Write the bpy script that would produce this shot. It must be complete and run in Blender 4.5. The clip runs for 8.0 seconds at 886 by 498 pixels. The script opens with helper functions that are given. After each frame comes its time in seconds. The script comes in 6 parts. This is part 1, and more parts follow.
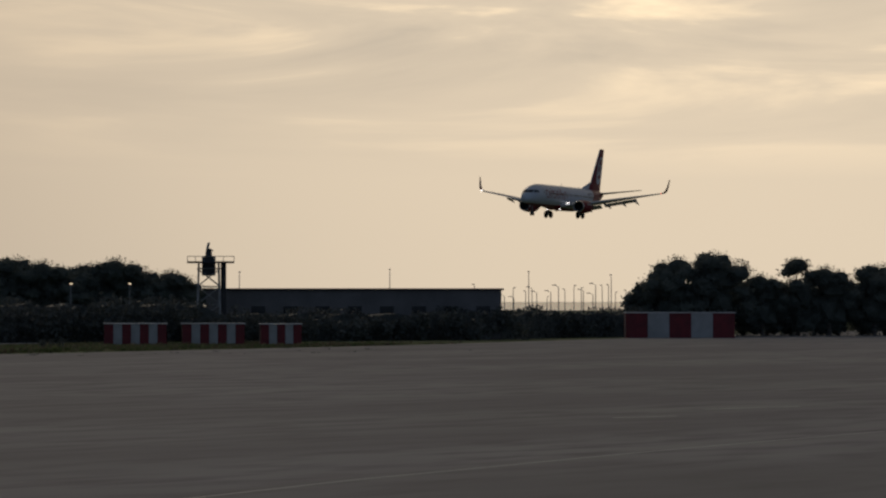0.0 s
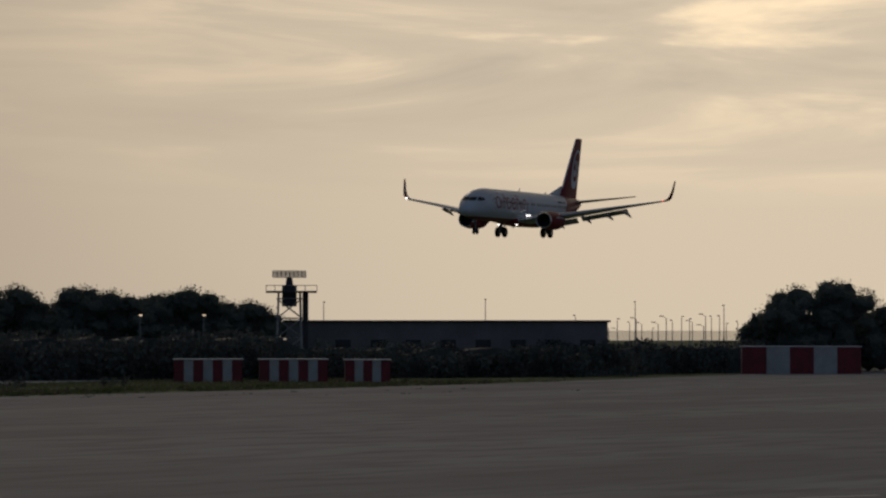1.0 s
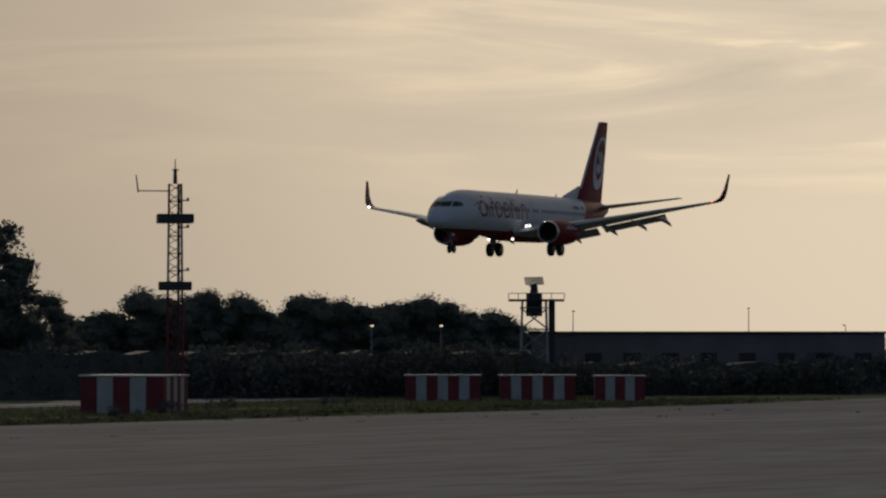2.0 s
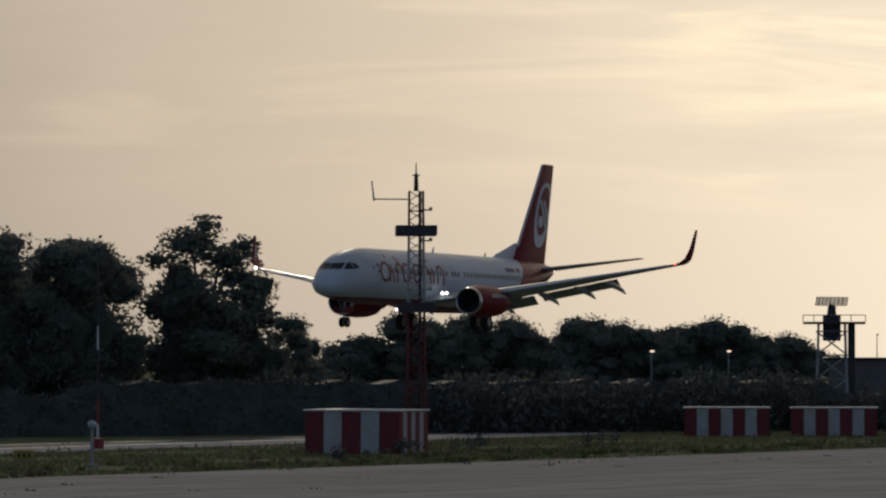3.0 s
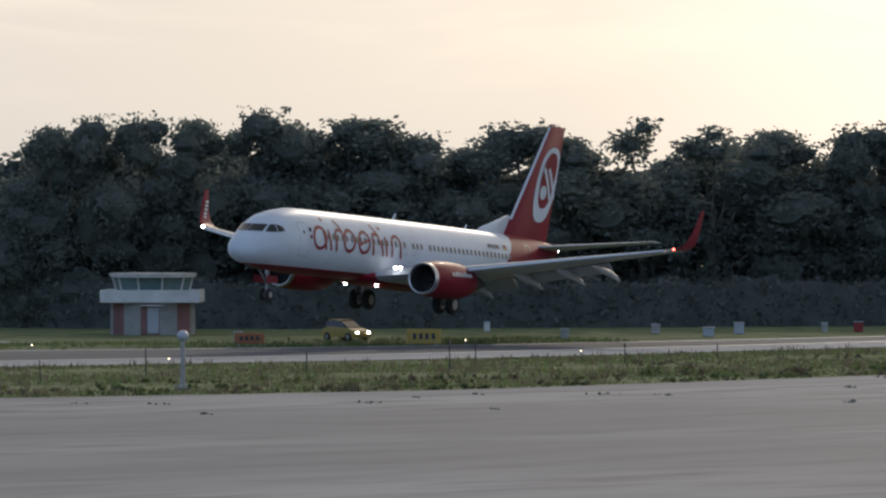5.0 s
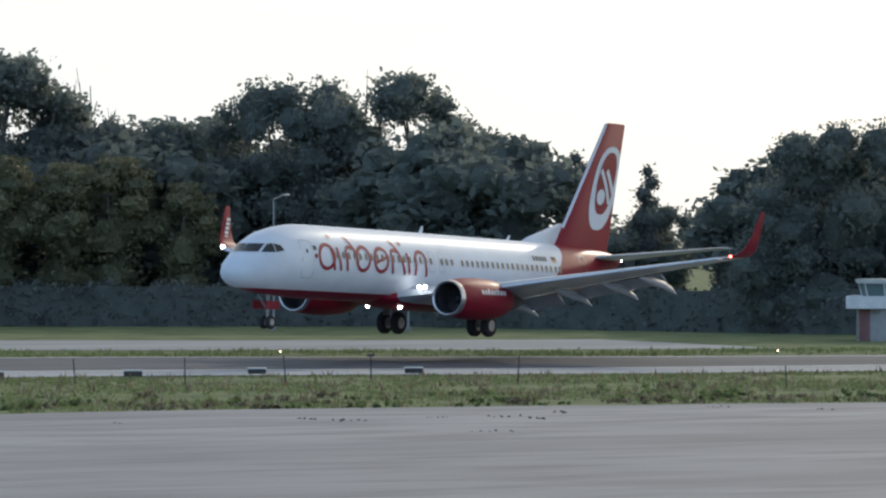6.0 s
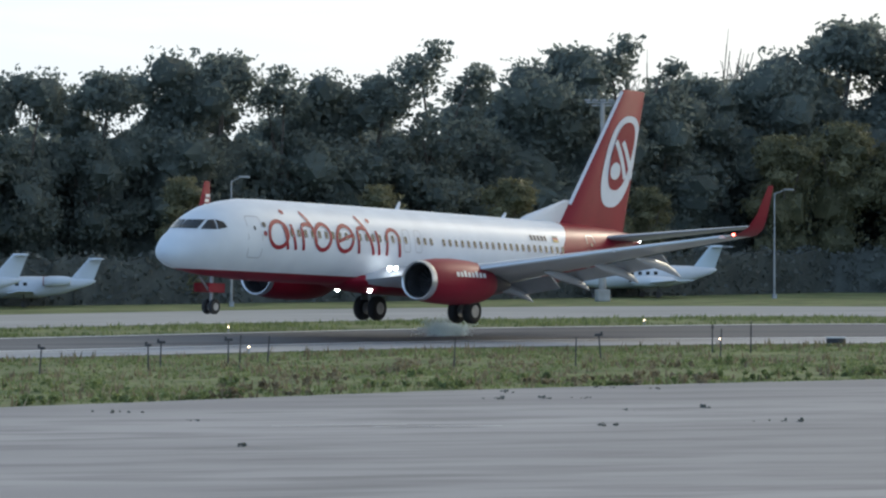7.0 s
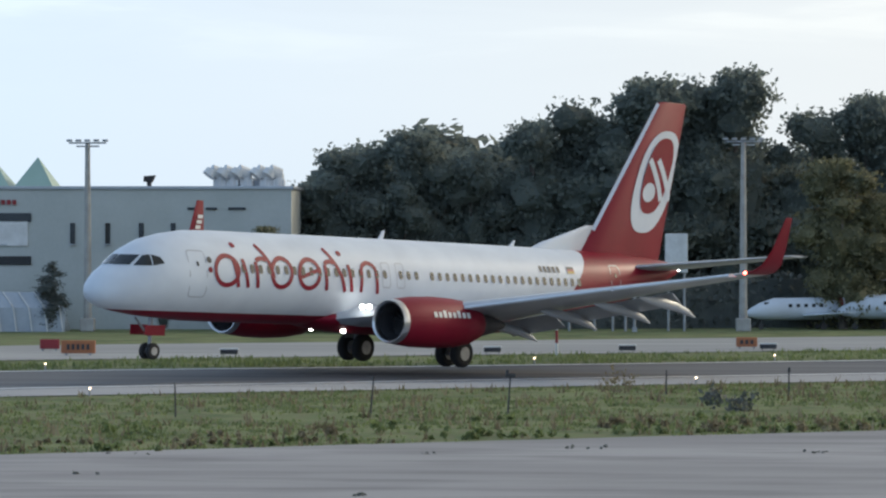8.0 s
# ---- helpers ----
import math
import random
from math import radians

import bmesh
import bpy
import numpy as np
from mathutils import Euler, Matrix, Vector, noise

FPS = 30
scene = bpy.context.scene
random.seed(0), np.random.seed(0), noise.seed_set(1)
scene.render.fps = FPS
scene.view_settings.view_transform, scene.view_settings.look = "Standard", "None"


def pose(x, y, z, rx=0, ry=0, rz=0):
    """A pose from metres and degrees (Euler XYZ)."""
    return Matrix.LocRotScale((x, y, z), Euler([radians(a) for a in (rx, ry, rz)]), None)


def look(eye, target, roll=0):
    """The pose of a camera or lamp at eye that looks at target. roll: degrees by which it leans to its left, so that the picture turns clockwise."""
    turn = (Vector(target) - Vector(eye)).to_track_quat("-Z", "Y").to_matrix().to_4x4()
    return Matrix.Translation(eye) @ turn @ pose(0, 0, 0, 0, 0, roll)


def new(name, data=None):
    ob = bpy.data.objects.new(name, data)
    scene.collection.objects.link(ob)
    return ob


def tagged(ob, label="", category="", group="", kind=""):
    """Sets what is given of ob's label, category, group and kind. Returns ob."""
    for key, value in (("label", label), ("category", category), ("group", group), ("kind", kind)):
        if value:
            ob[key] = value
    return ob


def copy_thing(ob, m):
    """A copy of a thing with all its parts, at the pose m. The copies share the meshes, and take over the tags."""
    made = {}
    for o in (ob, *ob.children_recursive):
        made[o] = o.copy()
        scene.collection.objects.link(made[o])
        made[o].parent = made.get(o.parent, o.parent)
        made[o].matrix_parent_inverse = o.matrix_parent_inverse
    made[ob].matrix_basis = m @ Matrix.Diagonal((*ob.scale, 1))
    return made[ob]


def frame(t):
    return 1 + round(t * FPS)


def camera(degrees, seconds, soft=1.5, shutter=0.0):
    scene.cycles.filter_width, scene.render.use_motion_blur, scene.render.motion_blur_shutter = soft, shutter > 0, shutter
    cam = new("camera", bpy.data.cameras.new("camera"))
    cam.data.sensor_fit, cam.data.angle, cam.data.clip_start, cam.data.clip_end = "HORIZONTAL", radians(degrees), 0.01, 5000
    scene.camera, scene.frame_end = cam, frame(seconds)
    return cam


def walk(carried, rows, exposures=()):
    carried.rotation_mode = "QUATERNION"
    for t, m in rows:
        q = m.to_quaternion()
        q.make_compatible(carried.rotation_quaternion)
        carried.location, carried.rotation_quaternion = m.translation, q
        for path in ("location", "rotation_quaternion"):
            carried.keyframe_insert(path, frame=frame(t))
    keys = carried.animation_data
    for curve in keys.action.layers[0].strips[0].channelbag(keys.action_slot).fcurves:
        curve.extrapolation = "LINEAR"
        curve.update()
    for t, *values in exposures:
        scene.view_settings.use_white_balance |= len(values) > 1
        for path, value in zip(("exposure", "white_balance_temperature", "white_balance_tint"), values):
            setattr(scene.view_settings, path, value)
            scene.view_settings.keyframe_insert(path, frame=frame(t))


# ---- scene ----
cam = camera(12.78, 8.0, soft=2.3)

# time, place, tilt, heading
CAMERA_ROWS = [
    (0, -103.96, -63.85, 4.80, 0.710, -60.328),
    (0.5, -88.21, -54.18, 5.03, 0.981, -60.125),
    (1, -72.46, -44.50, 5.25, 1.122, -59.029),
    (1.5, -56.70, -34.83, 5.48, 0.981, -57.658),
    (1.7, -50.40, -30.96, 5.57, 1.184, -56.676),
    (2.8, -15.75, -9.67, 6.07, 1.219, -51.938),
    (3, -9.45, -5.80, 6.16, 1.530, -50.838),
    (3.5, 0.0, 0.0, 6.30, 0.581, -47.678),
    (4, 0.0, 0.0, 6.30, 0.597, -43.741),
    (4.5, 0.0, 0.0, 6.30, 0.000, -39.477),
    (5, 0.0, 0.0, 6.30, -0.172, -35.753),
    (5.2, 0.0, 0.0, 6.30, 0.213, -34.009),
    (6.3, 0.0, 0.0, 6.30, -0.393, -21.617),
    (6.5, 0.0, 0.0, 6.30, -0.467, -19.505),
    (7, 0.0, 0.0, 6.30, -0.581, -12.834),
    (7.5, 0.0, 0.0, 6.30, -0.221, -6.204),
    (8, 0.0, 0.0, 6.30, -0.295, 1.326),
]
EXPOSURES = [
    (0.0, -2.30, 6550, 14), (1.0, -2.46, 6550, 14), (1.5, -2.42, 6550, 14), (2.5, -2.1, 6500, 12), (3.5, -1.42, 6400, 13), (4.5, -0.58, 6350, 13), (5.0, -0.22, 6300, 12),
    (6.5, 0.5, 6050, 7), (7.2, 0.50, 6100, 7), (8.0, 0.38, 6320, 8),
]
walk(cam, [(t, pose(x, y, z, 90 + tilt, 0, turn)) for t, x, y, z, tilt, turn in CAMERA_ROWS], EXPOSURES)

# ---- world and sun ----
SUN_TURN, SUN_RISE = radians(-47), radians(24)
SUN_WAY = Vector((-math.sin(SUN_TURN) * math.cos(SUN_RISE), math.cos(SUN_TURN) * math.cos(SUN_RISE), math.sin(SUN_RISE)))


def make_world():
    world = bpy.data.worlds.new("sky")
    scene.world = world
    world.use_nodes = True
    nt = world.node_tree
    nt.nodes.clear()
    N, Lk = nt.nodes.new, nt.links.new
    out, bg = N("ShaderNodeOutputWorld"), N("ShaderNodeBackground")
    sky = N("ShaderNodeTexSky")
    sky.sky_type, sky.sun_disc = "NISHITA", False
    sky.sun_elevation, sky.sun_rotation = SUN_RISE, -SUN_TURN
    sky.dust_density, sky.air_density = 4.0, 1.0
    tc = N("ShaderNodeTexCoord")
    dot = N("ShaderNodeVectorMath")
    dot.operation = "DOT_PRODUCT"
    flat = N("ShaderNodeVectorMath")
    flat.operation = "MULTIPLY"
    flat.inputs[1].default_value = (1, 1, 0.35)
    unit = N("ShaderNodeVectorMath")
    unit.operation = "NORMALIZE"
    Lk(tc.outputs["Generated"], flat.inputs[0])
    Lk(flat.outputs[0], unit.inputs[0])
    Lk(unit.outputs[0], dot.inputs[0])
    dot.inputs[1].default_value = (-math.sin(radians(-66)), math.cos(radians(-66)), 0.0)
    glow = N("ShaderNodeValToRGB")
    cr = glow.color_ramp
    cr.interpolation = "B_SPLINE"
    stops = [(0.0, (.142, .204, .305)), (0.25, (.174, .206, .240)), (0.45, (.194, .204, .211)), (0.737, (.222, .215, .202)), (0.88, (.272, .247, .210)),
             (0.92, (.38, .335, .28)), (0.94, (.52, .448, .352)), (0.965, (.635, .54, .415)), (0.985, (.93, .80, .60)), (1.0, (1.13, .965, .71))]
    while len(cr.elements) < len(stops):
        cr.elements.new(0.5)
    for e, (p, c) in zip(cr.elements, stops):
        e.position, e.color = p, (*(v / 1.4 for v in c), 1)
    rise = N("ShaderNodeMath")
    rise.operation = "MAXIMUM"
    rise.inputs[1].default_value = 0.0
    Lk(dot.outputs["Value"], rise.inputs[0])
    Lk(rise.outputs[0], glow.inputs[0])
    # thin streaks of cloud, wide and flat
    stretch = N("ShaderNodeMapping")
    stretch.inputs["Scale"].default_value = (8, 8, 60)
    Lk(tc.outputs["Generated"], stretch.inputs[0])
    cloud = N("ShaderNodeTexNoise")
    cloud.inputs["Scale"].default_value, cloud.inputs["Detail"].default_value, cloud.inputs["Roughness"].default_value = 1.0, 7.0, 0.55
    cloud.inputs["Distortion"].default_value = 0.6
    Lk(stretch.outputs[0], cloud.inputs["Vector"])
    shape = N("ShaderNodeValToRGB")
    shape.color_ramp.elements[0].position, shape.color_ramp.elements[0].color = 0.36, (.76, .78, .82, 1)
    shape.color_ramp.elements[1].position, shape.color_ramp.elements[1].color = 0.64, (1.5, 1.42, 1.27, 1)
    mid = shape.color_ramp.elements.new(0.52)
    mid.color = (.96, .96, .96, 1)
    Lk(cloud.outputs["Fac"], shape.inputs[0])
    # the streaks show above the haze of the horizon
    sep = N("ShaderNodeSeparateXYZ")
    Lk(tc.outputs["Generated"], sep.inputs[0])
    high = N("ShaderNodeMapRange")
    high.inputs["From Min"].default_value, high.inputs["From Max"].default_value = 0.03, 0.062
    Lk(sep.outputs["Z"], high.inputs["Value"])
    streak = N("ShaderNodeMix")
    streak.data_type = "RGBA"
    streak.inputs["A"].default_value = (1, 1, 1, 1)
    towards = N("ShaderNodeMapRange")
    towards.inputs["From Min"].default_value, towards.inputs["From Max"].default_value = 0.975, 0.996
    towards.inputs["To Min"].default_value = 0.22
    Lk(dot.outputs["Value"], towards.inputs["Value"])
    share = N("ShaderNodeMath")
    share.operation = "MULTIPLY"
    Lk(high.outputs[0], share.inputs[0])
    Lk(towards.outputs[0], share.inputs[1])
    Lk(share.outputs[0], streak.inputs["Factor"])
    Lk(shape.outputs[0], streak.inputs["B"])
    veil = N("ShaderNodeMix")
    veil.data_type, veil.blend_type = "RGBA", "MULTIPLY"
    veil.inputs["Factor"].default_value = 1.0
    Lk(glow.outputs[0], veil.inputs["A"])
    Lk(streak.outputs["Result"], veil.inputs["B"])
    bright = N("ShaderNodeVectorMath")
    bright.operation = "SCALE"
    # duller towards the zenith
    dim = N("ShaderNodeMapRange")
    dim.inputs["From Min"].default_value, dim.inputs["From Max"].default_value = 0.1, 0.8
    dim.inputs["To Min"].default_value, dim.inputs["To Max"].default_value = 50.4, 25.2
    Lk(sep.outputs["Z"], dim.inputs["Value"])
    Lk(dim.outputs[0], bright.inputs["Scale"])
    Lk(veil.outputs["Result"], bright.inputs[0])
    both = N("ShaderNodeMix")
    both.data_type = "RGBA"
    both.inputs["Factor"].default_value = 0.9
    Lk(sky.outputs[0], both.inputs["A"])
    Lk(bright.outputs[0], both.inputs["B"])
    bg.inputs["Strength"].default_value = 0.1
    Lk(both.outputs["Result"], bg.inputs["Color"])
    Lk(bg.outputs[0], out.inputs[0])


make_world()
sun = new("sun", bpy.data.lights.new("sun", "SUN"))
sun.data.energy, sun.data.angle, sun.data.color = 0.75, radians(1.5), (1.0, 0.86, 0.66)
sun.matrix_world = look(SUN_WAY * 100, (0, 0, 0))


# ---- materials ----
def material(name, base, second=None, scale=3.0, rough=0.6, metal=0.0, bump=0.0, fine=40.0, spread=0.25, stretch=(1, 1, 1), coat=0.0,
             island=False, through_leaf=0.0, per_object=0.0):
    m = bpy.data.materials.new(name)
    m.use_nodes = True
    nt = m.node_tree
    N, Lk = nt.nodes.new, nt.links.new
    bsdf = nt.nodes["Principled BSDF"]
    second = second or tuple(c * (1 - spread) for c in base)
    tc, mp, n1, n2 = N("ShaderNodeTexCoord"), N("ShaderNodeMapping"), N("ShaderNodeTexNoise"), N("ShaderNodeTexNoise")
    mp.inputs["Scale"].default_value = stretch
    Lk(tc.outputs["Object"], mp.inputs[0])
    n1.inputs["Scale"].default_value, n1.inputs["Detail"].default_value = scale, 6.0
    n2.inputs["Scale"].default_value, n2.inputs["Detail"].default_value = fine, 4.0
    Lk(mp.outputs[0], n1.inputs["Vector"])
    Lk(mp.outputs[0], n2.inputs["Vector"])
    mixv = N("ShaderNodeMath")
    mixv.operation = "MULTIPLY_ADD"
    mixv.inputs[1].default_value = 0.35
    Lk(n2.outputs["Fac"], mixv.inputs[0])
    Lk(n1.outputs["Fac"], mixv.inputs[2])
    ramp = N("ShaderNodeValToRGB")
    ramp.color_ramp.elements[0].position, ramp.color_ramp.elements[1].position = 0.48, 0.88
    ramp.color_ramp.elements[0].color, ramp.color_ramp.elements[1].color = (*second, 1), (*base, 1)
    if island or per_object:
        src = N("ShaderNodeNewGeometry").outputs["Random Per Island"] if island else N("ShaderNodeObjectInfo").outputs["Random"]
        add = N("ShaderNodeMath")
        add.operation = "MULTIPLY_ADD"
        add.inputs[1].default_value = 0.45 if island else per_object
        Lk(src, add.inputs[0])
        off = N("ShaderNodeMath")
        off.operation = "SUBTRACT"
        off.inputs[1].default_value = 0.22 if island else per_object / 2
        Lk(mixv.outputs[0], add.inputs[2])
        Lk(add.outputs[0], off.inputs[0])
        Lk(off.outputs[0], ramp.inputs[0])
    else:
        Lk(mixv.outputs[0], ramp.inputs[0])
    Lk(ramp.outputs[0], bsdf.inputs["Base Color"])
    bsdf.inputs["Roughness"].default_value, bsdf.inputs["Metallic"].default_value = rough, metal
    bsdf.inputs["Coat Weight"].default_value = coat
    bsdf.inputs["Coat Roughness"].default_value = 0.12
    if bump:
        b = N("ShaderNodeBump")
        b.inputs["Strength"].default_value, b.inputs["Distance"].default_value = bump, 0.05
        Lk(n2.outputs["Fac"], b.inputs["Height"])
        Lk(b.outputs[0], bsdf.inputs["Normal"])
    if through_leaf:
        tl, mx = N("ShaderNodeBsdfTranslucent"), N("ShaderNodeMixShader")
        Lk(ramp.outputs[0], tl.inputs["Color"])
        mx.inputs[0].default_value = through_leaf
        Lk(bsdf.outputs[0], mx.inputs[1])
        Lk(tl.outputs[0], mx.inputs[2])
        Lk(mx.outputs[0], nt.nodes["Material Output"].inputs["Surface"])
    return m


def glowing(name, color, strength):
    m = bpy.data.materials.new(name)
    m.use_nodes = True
    bsdf = m.node_tree.nodes["Principled BSDF"]
    bsdf.inputs["Base Color"].default_value = (*color, 1)
    bsdf.inputs["Emission Color"].default_value = (*color, 1)
    bsdf.inputs["Emission Strength"].default_value = strength
    return m


def ground_material(name, a, b, c, scale, rough, stretch=(1, 1, 1), bump=0.3, gloss=0.12):
    """Three tones at two scales, for wide surfaces."""
    m = bpy.data.materials.new(name)
    m.use_nodes = True
    nt = m.node_tree
    N, Lk = nt.nodes.new, nt.links.new
    bsdf = nt.nodes["Principled BSDF"]
    tc, mp = N("ShaderNodeTexCoord"), N("ShaderNodeMapping")
    mp.inputs["Scale"].default_value = stretch
    Lk(tc.outputs["Object"], mp.inputs[0])
    big, small, grain = N("ShaderNodeTexNoise"), N("ShaderNodeTexNoise"), N("ShaderNodeTexNoise")
    for n, s, d in ((big, scale, 5), (small, scale * 7, 6), (grain, 25, 3)):
        n.inputs["Scale"].default_value, n.inputs["Detail"].default_value = s, d
        Lk(mp.outputs[0], n.inputs["Vector"])
    r1, r2 = N("ShaderNodeValToRGB"), N("ShaderNodeValToRGB")
    r1.color_ramp.elements[0].position, r1.color_ramp.elements[1].position = 0.38, 0.62
    r1.color_ramp.elements[0].color, r1.color_ramp.elements[1].color = (*a, 1), (*b, 1)
    r2.color_ramp.elements[0].position, r2.color_ramp.elements[1].position = 0.45, 0.68
    r2.color_ramp.elements[0].color, r2.color_ramp.elements[1].color = (0, 0, 0, 1), (1, 1, 1, 1)
    Lk(big.outputs["Fac"], r1.inputs[0])
    Lk(small.outputs["Fac"], r2.inputs[0])
    mix = N("ShaderNodeMix")
    mix.data_type = "RGBA"
    Lk(r2.outputs[0], mix.inputs["Factor"])
    Lk(r1.outputs[0], mix.inputs["A"])
    mix.inputs["B"].default_value = (*c, 1)
    Lk(mix.outputs["Result"], bsdf.inputs["Base Color"])
    bsdf.inputs["Roughness"].default_value = rough
    bsdf.inputs["Specular IOR Level"].default_value = gloss
    b_ = N("ShaderNodeBump")
    b_.inputs["Strength"].default_value, b_.inputs["Distance"].default_value = bump, 0.03
    Lk(grain.outputs["Fac"], b_.inputs["Height"])
    Lk(b_.outputs[0], bsdf.inputs["Normal"])
    return m


GRASS = ground_material("grass_ground", (.095, .135, .055), (.19, .225, .10), (.175, .15, .095), 0.3, 0.95)
CONCRETE = ground_material("apron_concrete", (.235, .228, .227), (.335, .324, .320), (.205, .198, .197), 0.07, 0.8, (0.28, 1, 1), 0.12, 0.16)
ASPHALT = ground_material("runway_asphalt", (.12, .12, .125), (.17, .17, .17), (.09, .09, .095), 0.06, 0.75, (0.12, 1, 1), 0.12)
SHOULDER = ground_material("pale_asphalt", (.34, .34, .34), (.42, .41, .40), (.30, .30, .30), 0.08, 0.8, (0.12, 1, 1), 0.12)
TAXI = ground_material("taxiway_concrete", (.30, .30, .29), (.36, .355, .34), (.26, .26, .25), 0.08, 0.8, (0.12, 1, 1), 0.12)
WATER = material("sea_water", (.05, .07, .08), scale=0.02, rough=0.22, bump=0.8, fine=0.3)
LEAF = material("eucalyptus_leaf", (.225, .258, .225), (.165, .192, .17), scale=0.5, rough=0.7, island=True, through_leaf=0.6, fine=3)
LEAF_OLIVE = material("olive_leaf", (.24, .225, .12), (.12, .125, .07), scale=0.5, rough=0.6, island=True, through_leaf=0.4, fine=3)
SCRUB = material("scrub_leaf", (.145, .16, .145), (.085, .096, .088), scale=0.6, rough=0.6, island=True, through_leaf=0.3, fine=3)
WEED = material("weed_leaf", (.20, .25, .10), (.12, .155, .065), scale=0.6, rough=0.6, island=True, through_leaf=0.55, fine=3)
DRY = material("dry_stalk", (.28, .24, .15), (.15, .125, .08), scale=0.8, rough=0.9, island=True, fine=5, through_leaf=.35)
BARK = material("bark", (.22, .19, .16), (.08, .065, .055), scale=2, rough=0.9, bump=0.6, fine=14)
WHITE = material("white_paint", (.70, .70, .69), (.55, .545, .53), scale=1.2, rough=0.45, fine=9)
RED = material("red_paint", (.30, .022, .028), (.20, .016, .02), scale=1.0, rough=0.5, fine=9)
SHELTER_WHITE = material("weathered_white_panel", (.46, .46, .45), (.34, .335, .32), scale=.9, rough=.6, fine=7)
SHELTER_RED = material("weathered_red_panel", (.21, .018, .024), (.13, .014, .018), scale=.9, rough=.6, fine=7)
STEEL = material("galvanised_steel", (.42, .43, .44), (.28, .29, .30), scale=2, rough=0.5, metal=0.6)
DARK = material("dark_metal", (.05, .05, .055), (.025, .025, .028), scale=2, rough=0.55)
CONC_POST = material("concrete_post", (.42, .41, .39), (.30, .29, .27), scale=1.5, rough=0.85, bump=0.3)
RUBBER = material("tyre_rubber", (.022, .022, .023), (.014, .014, .014), scale=3, rough=0.8)
GLASS = material("dark_glass", (.02, .025, .03), (.015, .018, .02), scale=1, rough=0.08)
ALU = material("bare_aluminium", (.62, .63, .65), (.50, .51, .53), scale=2, rough=0.28, metal=1.0)
GREY = material("grey_wing_paint", (.42, .45, .49), (.34, .37, .41), scale=0.8, rough=0.35, fine=6, coat=0.2)
SKIN_WHITE = material("aircraft_white", (.61, .66, .715), (.555, .60, .655), scale=0.5, rough=0.45, fine=5, coat=0.05)
SKIN_RED = material("aircraft_red", (.215, .005, .022), (.175, .004, .018), scale=0.5, rough=0.5, fine=5, coat=0.03)
TITLE_RED = material("title_red", (.25, .014, .03), (.20, .012, .025), scale=0.7, rough=0.35, fine=5)
for paint_ in (SKIN_RED, SKIN_WHITE, TITLE_RED):
    paint_.node_tree.nodes["Principled BSDF"].inputs["Specular IOR Level"].default_value = 0.22
YELLOW = material("yellow_paint", (.46, .33, .07), (.36, .25, .05), scale=1, rough=0.5)
ORANGE = material("orange_paint", (.45, .17, .06), (.30, .11, .05), scale=1, rough=0.6)
BLUE = material("blue_sign_paint", (.045, .095, .21), (.035, .08, .17), scale=1, rough=0.4)
RENDER_WALL = material("pale_wall_render", (.47, .49, .47), (.40, .42, .40), scale=0.3, rough=0.9, fine=4, bump=0.1)
GREY_WALL = material("grey_block_wall", (.22, .21, .21), (.15, .145, .145), scale=0.3, rough=0.9, fine=4, bump=0.2)
GREEN_ROOF = material("green_roof_sheet", (.30, .43, .38), (.24, .36, .31), scale=0.4, rough=0.5)
LAMP_WHITE = glowing("landing_light", (1.0, 0.97, 0.9), 16)
LAMP_WARM = glowing("runway_light", (1.0, 0.75, 0.5), 5)
LAMP_RED = glowing("navigation_light", (1.0, 0.12, 0.08), 12)


# ---- mesh helpers ----
def part(name, bm, mat, parent=None, label=""):
    me = bpy.data.meshes.new(name)
    bm.normal_update()
    bm.to_mesh(me)
    bm.free()
    me.materials.append(mat)
    ob = new(name, me)
    if parent:
        ob.parent = parent
    if label:
        tagged(ob, label)
    return ob


def raw_part(name, verts, faces, mat, parent=None, label=""):
    me = bpy.data.meshes.new(name)
    me.from_pydata(verts, [], faces)
    me.materials.append(mat)
    ob = new(name, me)
    if parent:
        ob.parent = parent
    if label:
        tagged(ob, label)
    return ob


def smooth(ob, angle=40):
    for p in ob.data.polygons:
        p.use_smooth = True
    ob.data.set_sharp_from_angle(angle=radians(angle))
    return ob


def box(bm, c, s, turn=0.0, bevel=0.0):
    r = bmesh.ops.create_cube(bm, size=1.0)
    m = Matrix.Translation(c) @ Matrix.Rotation(radians(turn), 4, "Z") @ Matrix.Diagonal((*s, 1))
    bmesh.ops.transform(bm, matrix=m, verts=r["verts"])
    if bevel:
        edges = list({e for v in r["verts"] for e in v.link_edges})
        bmesh.ops.bevel(bm, geom=edges, offset=bevel, segments=1, affect="EDGES")
    return bm


def tube(bm, a, b, ra, rb=None, n=8):
    a, b = Vector(a), Vector(b)
    rb = ra if rb is None else rb
    q = (b - a).to_track_quat("Z", "Y").to_matrix()
    rings = []
    for p, r in ((a, ra), (b, rb)):
        rings.append([bm.verts.new(p + q @ Vector((r * math.cos(2 * math.pi * i / n), r * math.sin(2 * math.pi * i / n), 0))) for i in range(n)])
    for i in range(n):
        bm.faces.new((rings[0][i], rings[0][(i + 1) % n], rings[1][(i + 1) % n], rings[1][i]))
    bm.faces.new(rings[0][::-1])
    bm.faces.new(rings[1])
    return bm


